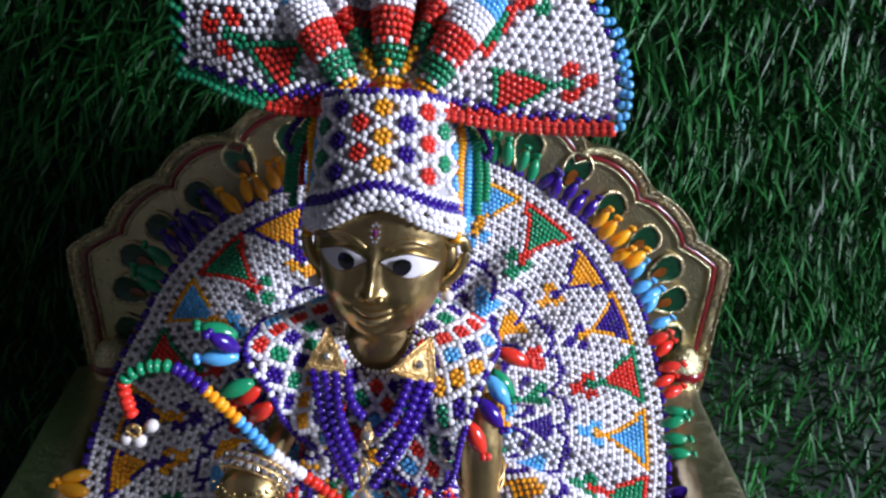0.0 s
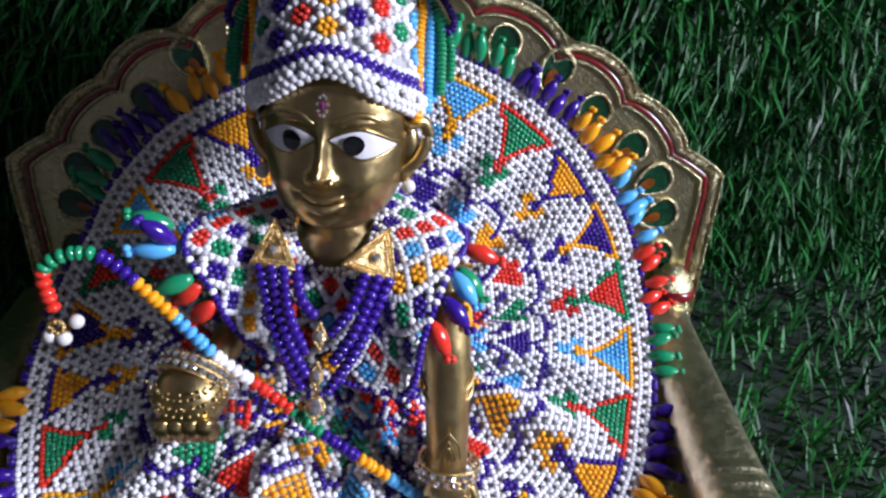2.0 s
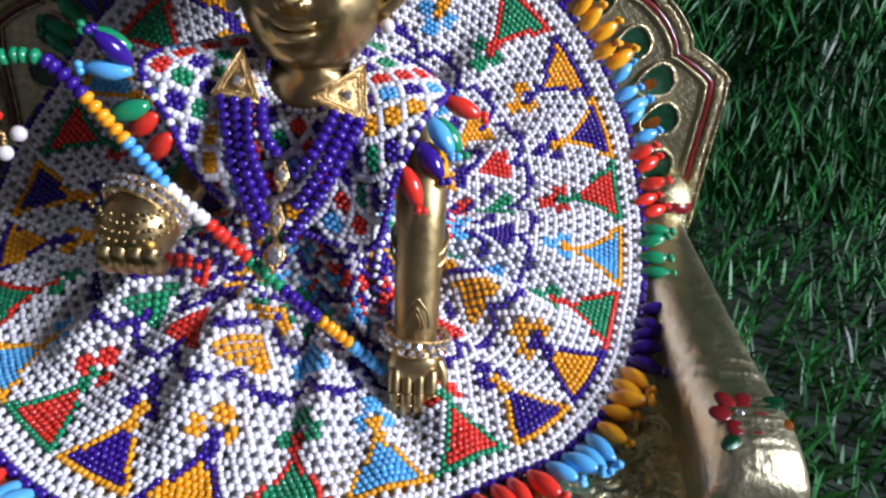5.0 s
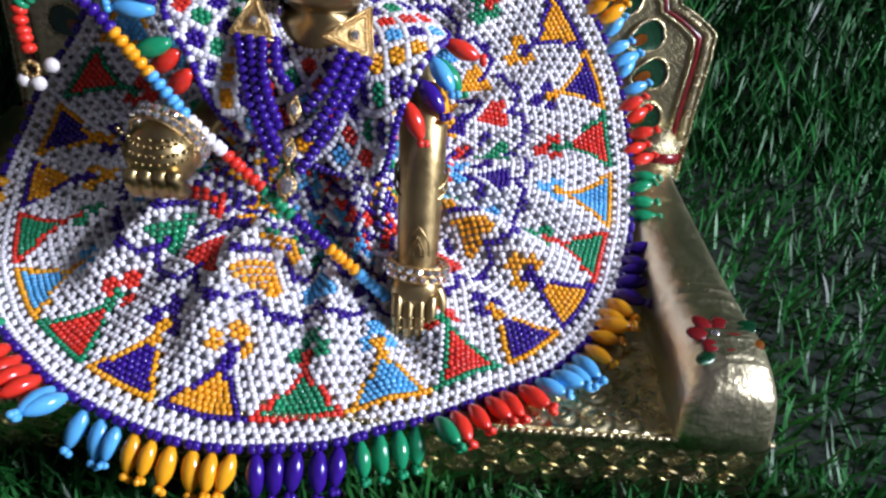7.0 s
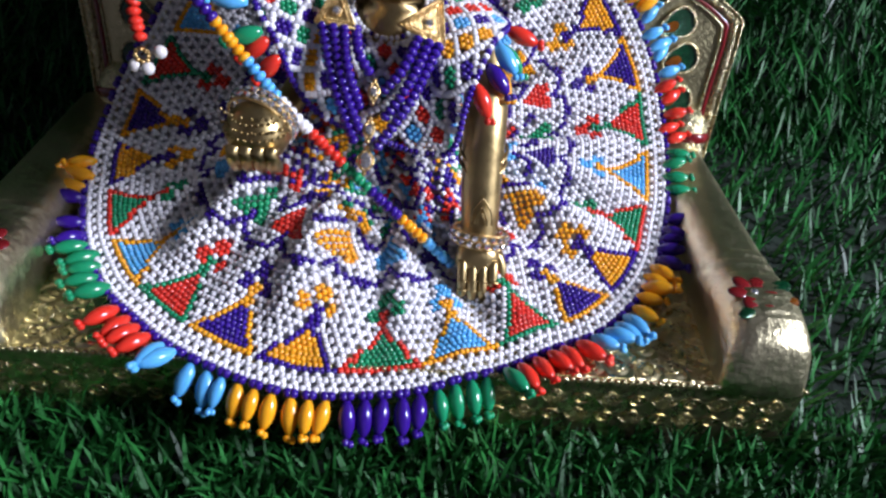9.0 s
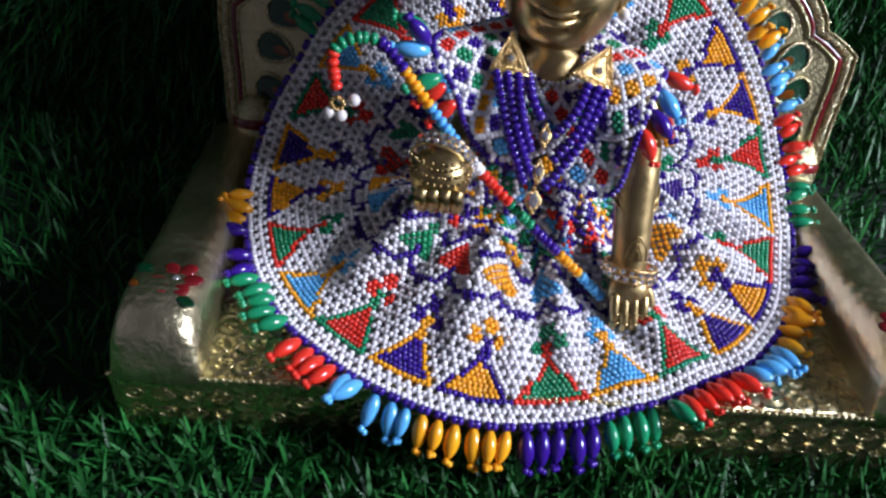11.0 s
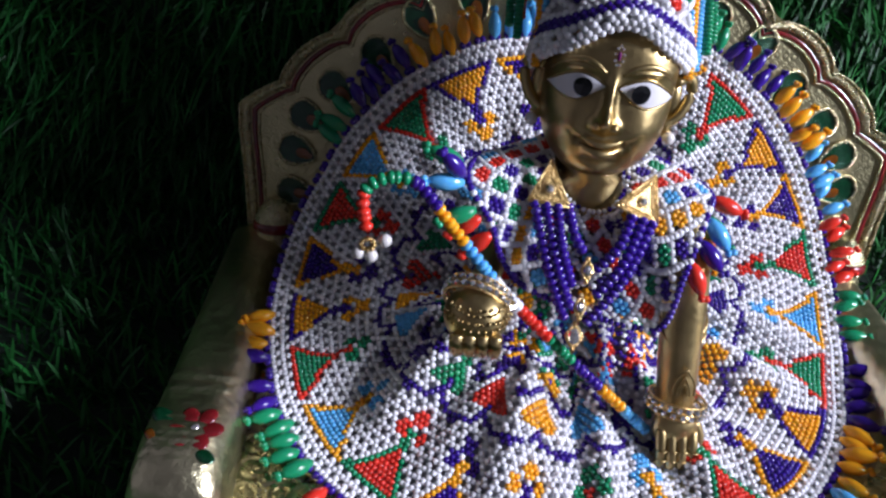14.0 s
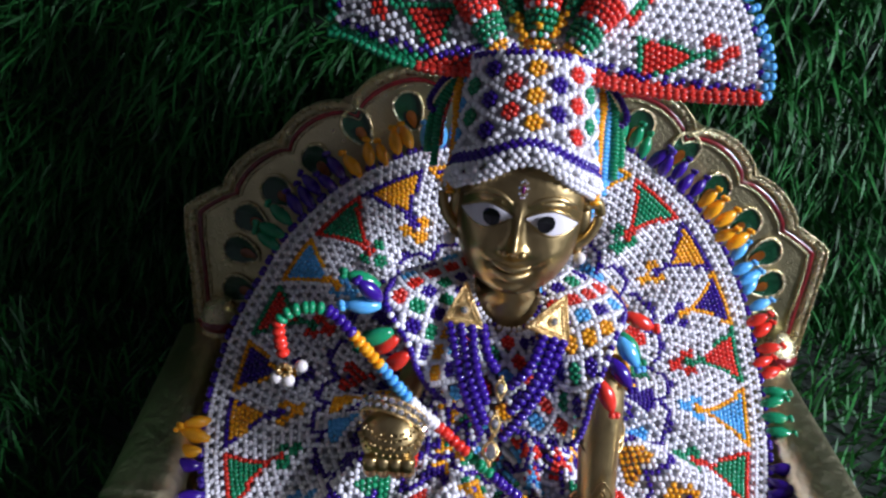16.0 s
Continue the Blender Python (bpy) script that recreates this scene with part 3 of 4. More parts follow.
def tall(z):
    """Share of the way to the crown or to the chin."""
    return z / 0.0268 if z > 0 else -z / 0.0312


def face_y(x, z):
    """How far the face stands out at (x, z), in the head frame."""
    q = 1 - (abs(x) / half_width(z)) ** 2.5 - tall(z) ** 4.2
    y = 0.0205 * max(q, 0.0) ** 0.42
    ax = abs(x)
    y += 0.0062 * g2(x, z, 0, -0.0068, 0.0023, 0.0036) + 0.0042 * g2(x, z, 0, 0.000, 0.0016, 0.0070)
    y += 0.0028 * g2(ax, z, 0.0033, -0.0084, 0.0017, 0.0018)
    y -= 0.0016 * g2(ax, z, 0.0115, 0.0035, 0.0090, 0.0036)
    y += 0.0010 * g2(ax, z, 0.0115, 0.0100, 0.0080, 0.0012)
    c = z - 36 * x * x
    y += 0.0026 * g2(x, c, 0, -0.0150, 0.0066, 0.0013) + 0.0028 * g2(x, c, 0, -0.0186, 0.0050, 0.0014)
    y -= 0.0024 * g2(x, c, 0, -0.0170, 0.0078, 0.0006)
    y -= 0.0012 * g2(ax, z, 0.0080, -0.0150, 0.0014, 0.0018)
    y -= 0.0014 * g2(x, z, 0, -0.0212, 0.0048, 0.0011)
    y += 0.0030 * g2(x, z, 0, -0.0255, 0.0062, 0.0030)
    y += 0.0018 * g2(ax, z, 0.0125, -0.0100, 0.0060, 0.0066)
    return y


bm = bmesh.new()
grid = {}
NX, NZ = 84, 150
for iz in range(NZ + 1):
    v = -1 + 2 * iz / NZ
    z = (0.0266 if v > 0 else 0.0310) * math.sin(v * math.pi / 2)
    lim = half_width(z) * max(0.0, 1 - (tall(z) * 1.003) ** 4.2) ** 0.4
    for ix in range(NX + 1):
        x = lim * math.sin((-1 + 2 * ix / NX) * math.pi / 2)
        grid[ix, iz] = bm.verts.new(hd(x, face_y(x, z), z))
for iz in range(NZ):
    for ix in range(NX):
        bm.faces.new((grid[ix, iz], grid[ix + 1, iz], grid[ix + 1, iz + 1], grid[ix, iz + 1]))
# back of the head
turn = Matrix((RIGHT, FWD, HUP)).transposed()
ball(bm, hd(0, -0.003, 0.001), (0.0203, 0.0205, 0.0255), turn, 24)
# ears
for s in (1, -1):
    tube(bm, catmull([hd(s * 0.0219, 0.003, -0.010), hd(s * 0.0269, 0.001, -0.006), hd(s * 0.0299, -0.001, 0.002), hd(s * 0.0279, 0.000, 0.0075), hd(s * 0.0229, 0.0035, 0.006)], 18), [0.0021] * 18, 8)
    ball(bm, hd(s * 0.0235, -0.001, -0.0010), (0.0036, 0.0032, 0.0080), turn)
    ball(bm, hd(s * 0.0232, 0.0015, -0.0105), (0.0026, 0.0026, 0.0036), turn)
# brows
for s in (1, -1):
    pts = [hd(s * x, face_y(x, z) - 0.0001, z) for x, z in ((0.0026, 0.0084), (0.0066, 0.0112), (0.0120, 0.0122), (0.0170, 0.0106), (0.0208, 0.0068))]
    tube(bm, catmull(pts, 16), [0.0004 + 0.0009 * math.sin(math.pi * k / 15) for k in range(16)], 6)
# lips
for z0, curl, r in ((-0.0150, 36.0, 0.0011), (-0.0184, 44.0, 0.0015)):
    pts = [hd(x, face_y(x, z0 + curl * x * x) - 0.0002, z0 + curl * x * x) for x in [-0.0070 + 0.0140 * k / 16 for k in range(17)]]
    tube(bm, pts, [0.0003 + r * math.sin(math.pi * k / 16) ** 0.6 for k in range(17)], 8)
# nostrils and lids
for s in (1, -1):
    ball(bm, hd(s * 0.0030, face_y(0.0030, -0.0082) - 0.0004, -0.0084), (0.0016, 0.0018, 0.0014), turn, 10)
    for e in (1, -1):
        pts = []
        for k in range(15):
            u = -1 + 2 * k / 14
            x, z = 0.0119 + 0.0100 * u, 0.0032 + e * 0.0048 * (1 - abs(u) ** 1.7 * 0.98) - 0.0011 * u
            pts.append(hd(s * x, face_y(x, z) + 0.0002, z))
        tube(bm, pts, 0.0004, 6)
# neck, torso
tube(bm, catmull([hd(0, -0.004, -0.016), Vector((-0.0075, 0.205, 0.130)), Vector((-0.008, 0.204, 0.120)), Vector((-0.008, 0.206, 0.108)), Vector((-0.008, 0.208, 0.085)), Vector((-0.008, 0.210, 0.055))], 26), [0.0125, 0.0122, 0.0118, 0.0115, 0.0115, 0.0118, 0.0122, 0.0125, 0.0135, 0.0145, 0.0155, 0.0165, 0.0175, 0.018, 0.0185, 0.019, 0.019, 0.019, 0.019, 0.019, 0.019, 0.019, 0.019, 0.019, 0.019, 0.019], 28)
for zz, rr in ((0.1265, 0.0124), (0.1232, 0.0122)):
    tube(bm, [Vector((-0.0078 + rr * math.cos(a * math.tau / 32), 0.2045 + rr * math.sin(a * math.tau / 32), zz + 0.002 * math.sin(a * math.tau / 32))) for a in range(33)], 0.0007, 6, False)
# straight arm down to the seat, hand with four fingers
ARM = [Vector((0.0300, 0.192, 0.116)), Vector((0.0315, 0.1760, 0.094)), Vector((0.0320, 0.1660, 0.076)), Vector((0.0325, 0.1580, 0.062)), Vector((0.0325, 0.1530, 0.0535))]
tube(bm, catmull(ARM, 20), [0.0090 - 0.0020 * k / 19 for k in range(20)], 20)
for z, r in ((0.0850, 0.0092), (0.0815, 0.0091)):
    c = Vector((0.0319, 0.1660 + (z - 0.076) * 0.56, z))
    tube(bm, [c + Vector((r * math.cos(a * math.tau / 28), r * math.sin(a * math.tau / 28) * 0.95, 0.35 * r * math.sin(a * math.tau / 28))) for a in range(29)], 0.0006, 6, False)
ax = Vector((0, -0.42, -0.9)).normalized()
ball(bm, Vector((0.0325, 0.1470, 0.0495)), (0.0088, 0.0052, 0.0088), Euler((-0.42, 0, 0)).to_matrix(), 20)
for k in range(4):
    x = 0.0268 + 0.0040 * k
    ln = (0.0, 0.0012, 0.0010, -0.0008)[k]
    tube(bm, catmull([Vector((x, 0.1450, 0.0500)), Vector((x, 0.1405, 0.0450)), Vector((x + 0.0003, 0.1385 - ln, 0.0400)), Vector((x + 0.0003, 0.1385 - ln, 0.0372))], 12), [0.0021, 0.0022, 0.0022, 0.0022, 0.0021, 0.0022, 0.0022, 0.0021, 0.0020, 0.0020, 0.0018, 0.0010], 8)
tube(bm, catmull([Vector((0.0400, 0.1490, 0.0510)), Vector((0.0425, 0.1455, 0.0455)), Vector((0.0415, 0.1420, 0.0395))], 8), [0.0026, 0.0026, 0.0025, 0.0024, 0.0023, 0.0022, 0.0019, 0.0010], 8)
# knuckle rings on the fingers
for k in range(4):
    for z, y in ((0.0445, 0.1384), (0.0410, 0.1368)):
        c = Vector((0.0270 + 0.0040 * k, y + 0.0012, z))
        tube(bm, [c + Vector((0.0022 * math.cos(a), -0.0020 * math.sin(a), 0.0006 * math.sin(a))) for a in (0.3, 0.9, 1.57, 2.2, 2.8)], 0.00035, 5)
# leaf engraved on the arm
for w, h in ((0.0026, 0.7), (0.0014, 0.45)):
    for s in (1, -1):
        tube(bm, catmull([Vector((0.0322, 0.1532 - 0.0036 * (1 - h), 0.0740 - 0.0100 * (1 - h))), Vector((0.0322 + s * w * 0.85, 0.1505, 0.0662)), Vector((0.0322 + s * w, 0.1494, 0.0640))], 8), [0.00035] * 8, 5)
for s in (1, -1):
    tube(bm, catmull([Vector((0.0322, 0.1532, 0.0740)), Vector((0.0322 + s * 0.0036, 0.1516, 0.0690)), Vector((0.0322 + s * 0.0042, 0.1496, 0.0640))], 10), [0.00045] * 10, 5)
# raised fist with the sleeve arm behind it
FIST = Vector((-0.0490, 0.1490, 0.0985))
ball(bm, FIST, (0.0112, 0.0110, 0.0108), Euler((0.3, 0, 0.2)).to_matrix(), 22)
for k in range(4):
    x = FIST.x - 0.0064 + 0.0042 * k
    tube(bm, catmull([Vector((x, FIST.y - 0.0088, FIST.z - 0.0010)), Vector((x, FIST.y - 0.0102, FIST.z - 0.0040)), Vector((x + 0.0003, FIST.y - 0.0086, FIST.z - 0.0085)), Vector((x + 0.0005, FIST.y - 0.0040, FIST.z - 0.0105))], 10), [0.0026, 0.0028, 0.0028, 0.0027, 0.0028, 0.0027, 0.0026, 0.0026, 0.0024, 0.0016], 8)
for k in range(9):
    a = -1.2 + 2.4 * k / 8
    for e in (0.0, 0.28):
        ball(bm, FIST + Vector((0.0118 * math.sin(a), -0.0098 * math.cos(a) * (1 - e * 0.6), 0.0045 + 0.018 * e * 0.9)), 0.0007, seg=6)
tube(bm, catmull([FIST + Vector((0, 0.005, -0.001)), Vector((-0.047, 0.168, 0.092)), Vector((-0.038, 0.190, 0.100))], 8), [0.0075, 0.006, 0.0055, 0.0055, 0.0055, 0.0055, 0.0055, 0.0055], 16)
for row, (z, q) in enumerate(((0.0020, 0.98), (0.0046, 0.93), (0.0070, 0.80))):
    for k in range(13):
        a = -1.3 + 2.6 * (k + 0.5 * (row % 2)) / 12
        ball(bm, FIST + Vector((0.0114 * q * math.sin(a), -0.0112 * q * math.cos(a), z)), 0.0006, seg=5)
# painted eyes, laid on the brass
for s in (1, -1):
    def eye_pt(u, v, lift):
        x = 0.0119 + 0.0095 * u
        z = 0.0032 + 0.0042 * v * (1 - abs(u) ** 1.6 * 0.98) - 0.0011 * u
        return hd(s * x, face_y(x, z) + lift, z)
    rows = []
    for a in range(17):
        u = -1 + 2 * a / 16
        rows.append([bm.verts.new(eye_pt(u, -1 + 2 * b / 8, 0.0008 + 0.0012 * (1 - u * u) * (1 - (-1 + 2 * b / 8) ** 2))) for b in range(9)])
    for r0, r1 in zip(rows, rows[1:]):
        for b in range(8):
            f = bm.faces.new((r0[b], r0[b + 1], r1[b + 1], r1[b]))
            f.material_index = 1
    px = 0.0097
    c = bm.verts.new(hd(s * px, face_y(px, 0.0034) + 0.0026, 0.0034))
    ring = []
    for t in range(24):
        dx, dz = 0.0032 * math.cos(t * math.tau / 24), 0.0032 * math.sin(t * math.tau / 24)
        ring.append(bm.verts.new(hd(s * (px + dx), face_y(px + dx, 0.0034 + dz) + 0.0024, 0.0034 + dz)))
    for t in range(24):
        f = bm.faces.new((c, ring[t], ring[(t + 1) % 24]))
        f.material_index = 2
statue = part("brass_figurine", bm, [M_BRASS, M_EYE, M_PUPIL])
tagged(statue, "polished brass figurine with white enamel eyes, crawling", "figurine")

# ---- turban ----
TA = Vector((0.02, 0.55, 0.835)).normalized()          # its axis, leaning back
TN = Vector((-0.06, -0.835, 0.55)).normalized()        # its front
TR = TN.cross(TA).normalized()
if TR.x < 0:
    TR = -TR
TB = Vector((-0.0065, 0.2170, 0.1640))
turban = thing("beaded_turban", "white bead turban with coloured flower dots and navy band", "hat")
beads = []
MID = {-3: GREEN, -2: NAVY, -1: RED, 0: AMBER, 1: NAVY, 2: RED, 3: GREEN, 4: SKY, 5: AMBER, 6: RED, 7: NAVY, 8: SKY, 9: GREEN, -4: SKY, -5: RED, -6: AMBER, -7: NAVY, -8: GREEN, -9: RED, 10: AMBER, -10: AMBER}


def turban_at(u, v, out=0.0):
    """u: turns from the front, v: 0 at the brow, 1 at the top."""
    a = u * math.tau
    dip = (0.0066 * math.exp(-(a / 0.45) ** 2) - 0.0025 * (1 - math.cos(a))) * max(0.0, 1 - v) ** 1.5
    r = 0.0280 - 0.0036 * v + 0.0004 * math.sin(5 * a) + out - 0.0012 * max(0, 0.1 - v) * 10
    return TB + TA * (-0.0005 + 0.0440 * v + dip) + (TN * math.cos(a) + TR * math.sin(a)) * r


def grow(at, u, v):
    """Beads shrink a little where the net is drawn together."""
    return min(1.0, max(0.72, (at(u + 0.01, v) - at(u - 0.01, v)).length / (at(u + 0.01, 1.0) - at(u - 0.01, 1.0)).length + 0.35))


def lattice(at, M, Q, v0, v1, colour, r, per=4, u0=-0.5, u1=0.5):
    """White beads along crossed lines with a seven-bead flower in each mesh."""
    out = []
    for ia in range(-2 * M - 4 * Q, 2 * M + 4 * Q):
        for ib in range(-2 * M - 4 * Q, 2 * M + 4 * Q):
            for k in range(per):
                for aa, bb in ((ia, ib + k / per), (ia + k / per, ib)):
                    if aa != ia and k == 0:
                        continue
                    u, v = (aa + bb) / 2 / M, (aa - bb) / 2 / Q
                    if u0 <= u < u1 and v0 <= v <= v1 and not (k == 0 and (aa, bb) != (ia, ib)):
                        out.append((at(u, v), r * grow(at, u, v) * 1.10, WHITE))
            uc, vc = (ia + ib + 1) / 2 / M, (ia - ib) / 2 / Q
            if u0 <= uc < u1 and v0 + 0.03 < vc < v1 - 0.03:
                col = colour(ia + ib + 1, ia - ib)
                p = at(uc, vc, 0.0003)
                du, dv = at(uc + 0.004, vc) - at(uc - 0.004, vc), at(uc, vc + 0.01) - at(uc, vc - 0.01)
                du, dv = du.normalized(), dv.normalized()
                q = r * grow(at, uc, vc)
                q *= 0.90
                out.append((p, q, col))
                for k in range(6):
                    t = k * math.tau / 6 + 0.3
                    out.append((p + (du * math.cos(t) + dv * math.sin(t)) * q * 1.75, q, col))
    return out


beads = lattice(turban_at, 10, 4, 0.22, 0.97, lambda c, d: MID.get(c, WHITE), 0.00134, 4)
for row, (v, col, n) in enumerate(((-0.02, WHITE, 66), (0.02, WHITE, 66), (0.06, WHITE, 66), (0.105, WHITE, 66), (0.15, NAVY, 66), (0.195, NAVY, 66), (0.235, WHITE, 66), (0.96, WHITE, 58), (1.0, NAVY, 58))):
    for i in range(n):
        if col == WHITE and v == 0.06 and i % 3 == 0:
            continue
        c = WHITE if v == 1.0 and i % 5 == 4 else col
        beads.append((turban_at((i + 0.5 * (row % 2)) / n - 0.5, v + random.uniform(-0.006, 0.006), 0.0016 * math.exp(-((v - 0.05) / 0.07) ** 2) + 0.0003 if v < 0.3 else 0), 0.00170 if col == NAVY else 0.00150, c))
link("bead_net", bead_mesh("turban_net", beads), BEADS, turban, "close-woven net of glass beads")["kind"] = "stuff"
bm = bmesh.new()
tube(bm, [TB + TA * 0.005, TB + TA * 0.022, TB + TA * 0.043], [0.0268, 0.0257, 0.0240], 40)
M_LINING = mat("grey_cloth_lining", (0.16, 0.15, 0.16), 0.85)
M_PALE = mat("pale_cloth_lining", (0.45, 0.44, 0.45), 0.85)
part("lining", bm, M_PALE, turban)

# ---- plume: pleated bead fan on top of the turban ----
FC = TB + TA * 0.0430 + TN * 0.008
plume = thing("beaded_fan_plume", "pleated white bead fan with coloured edge on the turban", "hat ornament")


def fan_at(a, r):
    """a: radians from straight up, r: 0 to 1."""
    pleat = 0.0125 * math.cos(a * 12.5) * math.exp(-(a / 0.60) ** 2) * min(1.0, 0.25 + 1.6 * r)
    wave = 0.014 * math.sin(a * 4.6 - 0.5) * r * r
    R = (0.088 if a > 0 else 0.080) * (1 + 0.05 * math.cos(4 * a)) * (1 - 0.10 * max(0, abs(a) - 1.2) / 0.35)
    sag = 0.016 * max(0.0, abs(a) - 1.25) ** 0.8 * math.sin(math.pi * min(r, 1)) if abs(a) > 1.25 else 0
    return FC + (TR * math.sin(a) + TA * math.cos(a)) * R * r + TN * (pleat + wave + 0.004) + TA * (sag * -0.35 - (0.012 * math.sin(math.pi * min(1, r * 1.1)) * max(0.0, -a - 0.9) if a < 0 else 0.0))


beads = []
EDGE = [GREEN, NAVY, NAVY, SKY, AMBER, GREEN, RED, AMBER, SKY, SKY]
FAN_FILL = [RED, SKY, AMBER, NAVY, GREEN, RED]
FAN_LINE = [GREEN, AMBER, NAVY, AMBER, RED, GREEN]
FAN_ROWS = 37


def fan_colour(f, a, r):
    side = min(f, 1 - f) * 3.14 * 0.086 * r
    if r > 0.972:
        return EDGE[min(9, int(f * 10))]
    if side < 0.0034:
        return GREEN if a < 0 and r > 0.50 else RED
    if r > 0.945 or side < 0.0058:
        return NAVY if int(f * 78 + r * 40) % 3 else WHITE
    if abs(a) < 0.62 and r < 0.52:
        return AMBER if r < 0.24 else GREEN if r < 0.33 else RED if r < 0.44 else WHITE
    c = min(5, int(f * 6))
    m = (f * 6) % 1 - 0.5
    w = 0.42 * (0.70 - r) / 0.27
    if 0.43 < r < 0.70 and abs(m) < w:
        return FAN_FILL[c] if abs(m) < w - 0.075 and r > 0.46 else FAN_LINE[c]
    if 0.66 < r < 0.78 and abs(m) < 0.05:
        return FAN_LINE[c]
    if (0.72 < r < 0.80 and 0.09 < abs(m) < 0.22) or (0.79 < r < 0.87 and abs(m) < 0.07):
        return FAN_FILL[c]
    return WHITE


for j in range(FAN_ROWS):
    r = 0.13 + 0.87 * j / (FAN_ROWS - 1)
    n = int(0.086 * (0.13 + 0.87 * (j // 6 * 6 + 4) / FAN_ROWS) * 3.14 / 0.0023)
    for i in range(n):
        f = (i + 0.25 + 0.5 * (j % 2)) / n
        a = -1.46 + 3.14 * f
        col = fan_colour(f, a, r)
        if (col == WHITE and j % 2 == 0 and (i + j // 2) % 2 == 0) or (r > 0.945 and i % 2):
            continue
        beads.append((fan_at(a, r), 0.00160 if r > 0.945 else 0.00126, col))
# corded side edges
for f in (0.0, 1.0):
    a = -1.46 + 3.14 * f
    for p, d in evenly([fan_at(a, 0.13 + 0.87 * k / 60) for k in range(61)], 0.0027):
        r = (p - FC).length / 0.085
        for o in (TA * 0.0010, TA * -0.0010 + TN * 0.0008):
            beads.append((p + o, 0.0015, GREEN if f == 0 and r > 0.50 else RED, d))
bm = bmesh.new()
rows = [[bm.verts.new(fan_at(-1.44 + 3.10 * i / 90, 0.15 + 0.81 * j / 16) - TN * 0.0022) for i in range(91)] for j in range(17)]
for r0, r1 in zip(rows, rows[1:]):
    for i in range(90):
        bm.faces.new((r0[i], r0[i + 1], r1[i + 1], r1[i]))
part("lining", bm, M_PALE, plume, "pale cloth behind the open bead net")
link("bead_net", bead_mesh("fan_net", beads, 1.15), BEADS, plume, "woven net of glass beads")["kind"] = "stuff"

# three puffed pleats in the middle of the fan
for ang, ln in ((-0.60, 0.046), (0.02, 0.050), (0.56, 0.046)):
    d = (TR * math.sin(ang) + TA * math.cos(ang)).normalized()
    sd = d.cross(TN).normalized()
    base = FC + TR * math.sin(ang) * 0.018 + TN * 0.002
    pleat = []
    for j in range(22):
        t = j / 21
        c = base + d * ln * t + TN * (0.010 * math.sin(math.pi * min(1, t * 0.9)) - 0.004)
        rad = 0.0036 + 0.0034 * min(1, t * 1.5)
        n = max(7, int(math.pi * 1.25 * rad / 0.0021))
        col = AMBER if j < 4 else GREEN if j < 8 else RED if j < 13 else WHITE if j < 18 else SKY
        for i in range(n + 1):
            w = -1.95 + 3.9 * (i + 0.5 * (j % 2)) / n
            cc = WHITE if j in (4, 8) and i % 2 else col
            pleat.append((c + (sd * math.sin(w) + TN * math.cos(w)) * rad, 0.00120, cc))
    link("pleat", bead_mesh("pleat", pleat), BEADS, plume, "puffed bead pleat banded in amber, green and red")["kind"] = "stuff"

# hanging strands at the turban's sides
STR = [(AMBER, 0.0225, 0.007, 0.046), (SKY, 0.0255, 0.003, 0.042), (SKY, 0.0270, -0.001, 0.038), (GREEN, 0.0295, 0.001, 0.036), (RED, 0.0285, -0.005, 0.028), (GREEN, 0.0325, -0.003, 0.031)]
for col, out, fwd, ln, side in [(*q, 1) for q in STR] + [(*q, -1) for q in STR if q[0] != SKY]:
    a = TB + TA * 0.0420 + TR * side * 0.0235 + TN * (0.004 + fwd * 0.3)
    m = TB + TA * 0.022 + TR * side * (out + 0.004) + TN * fwd
    e = TB + TA * (0.042 - ln * 1.05) + TR * side * (out + 0.0042) + TN * (fwd + 0.002)
    for p, d in evenly(catmull([a, (a + m) / 2 + TR * side * 0.002, m, e], 40), 0.0016):
        bead(turban, p, 0.00185, col, d, 0.55, "strand_bead")
for sgn in (1, -1):
    a = TB + TA * 0.0420 + TR * sgn * 0.0240
    loop = [a, a + TR * sgn * 0.008 - TA * 0.004, a + TR * sgn * 0.0135 - TA * 0.013, a + TR * sgn * 0.0105 - TA * 0.0165, a + TR * sgn * 0.005 - TA * 0.008]
    for p, d in evenly(catmull(loop, 50), 0.0014):
        bead(turban, p, 0.0015, NAVY, d, 0.65, "strand_bead")

# ---- bead cape over the shoulders ----
HEM = [Vector(p) for p in ((-0.008, 0.1650, 0.0890), (0.008, 0.1600, 0.0880), (0.0185, 0.1570, 0.0920), (0.0225, 0.1630, 0.1100), (0.0300, 0.1780, 0.1240), (0.0370, 0.1960, 0.1240), (0.0300, 0.2150, 0.1200), (-0.008, 0.2240, 0.1180), (-0.0340, 0.2140, 0.1260), (-0.0500, 0.1980, 0.1310), (-0.0540, 0.1830, 0.1300), (-0.0450, 0.1750, 0.1180), (-0.0400, 0.1720, 0.1060), (-0.0300, 0.1710, 0.0940))]
HEMC = catmull(HEM, 280, True)
cape = thing("beaded_cape", "white bead cape with coloured flower meshes and navy edge", "doll dress")


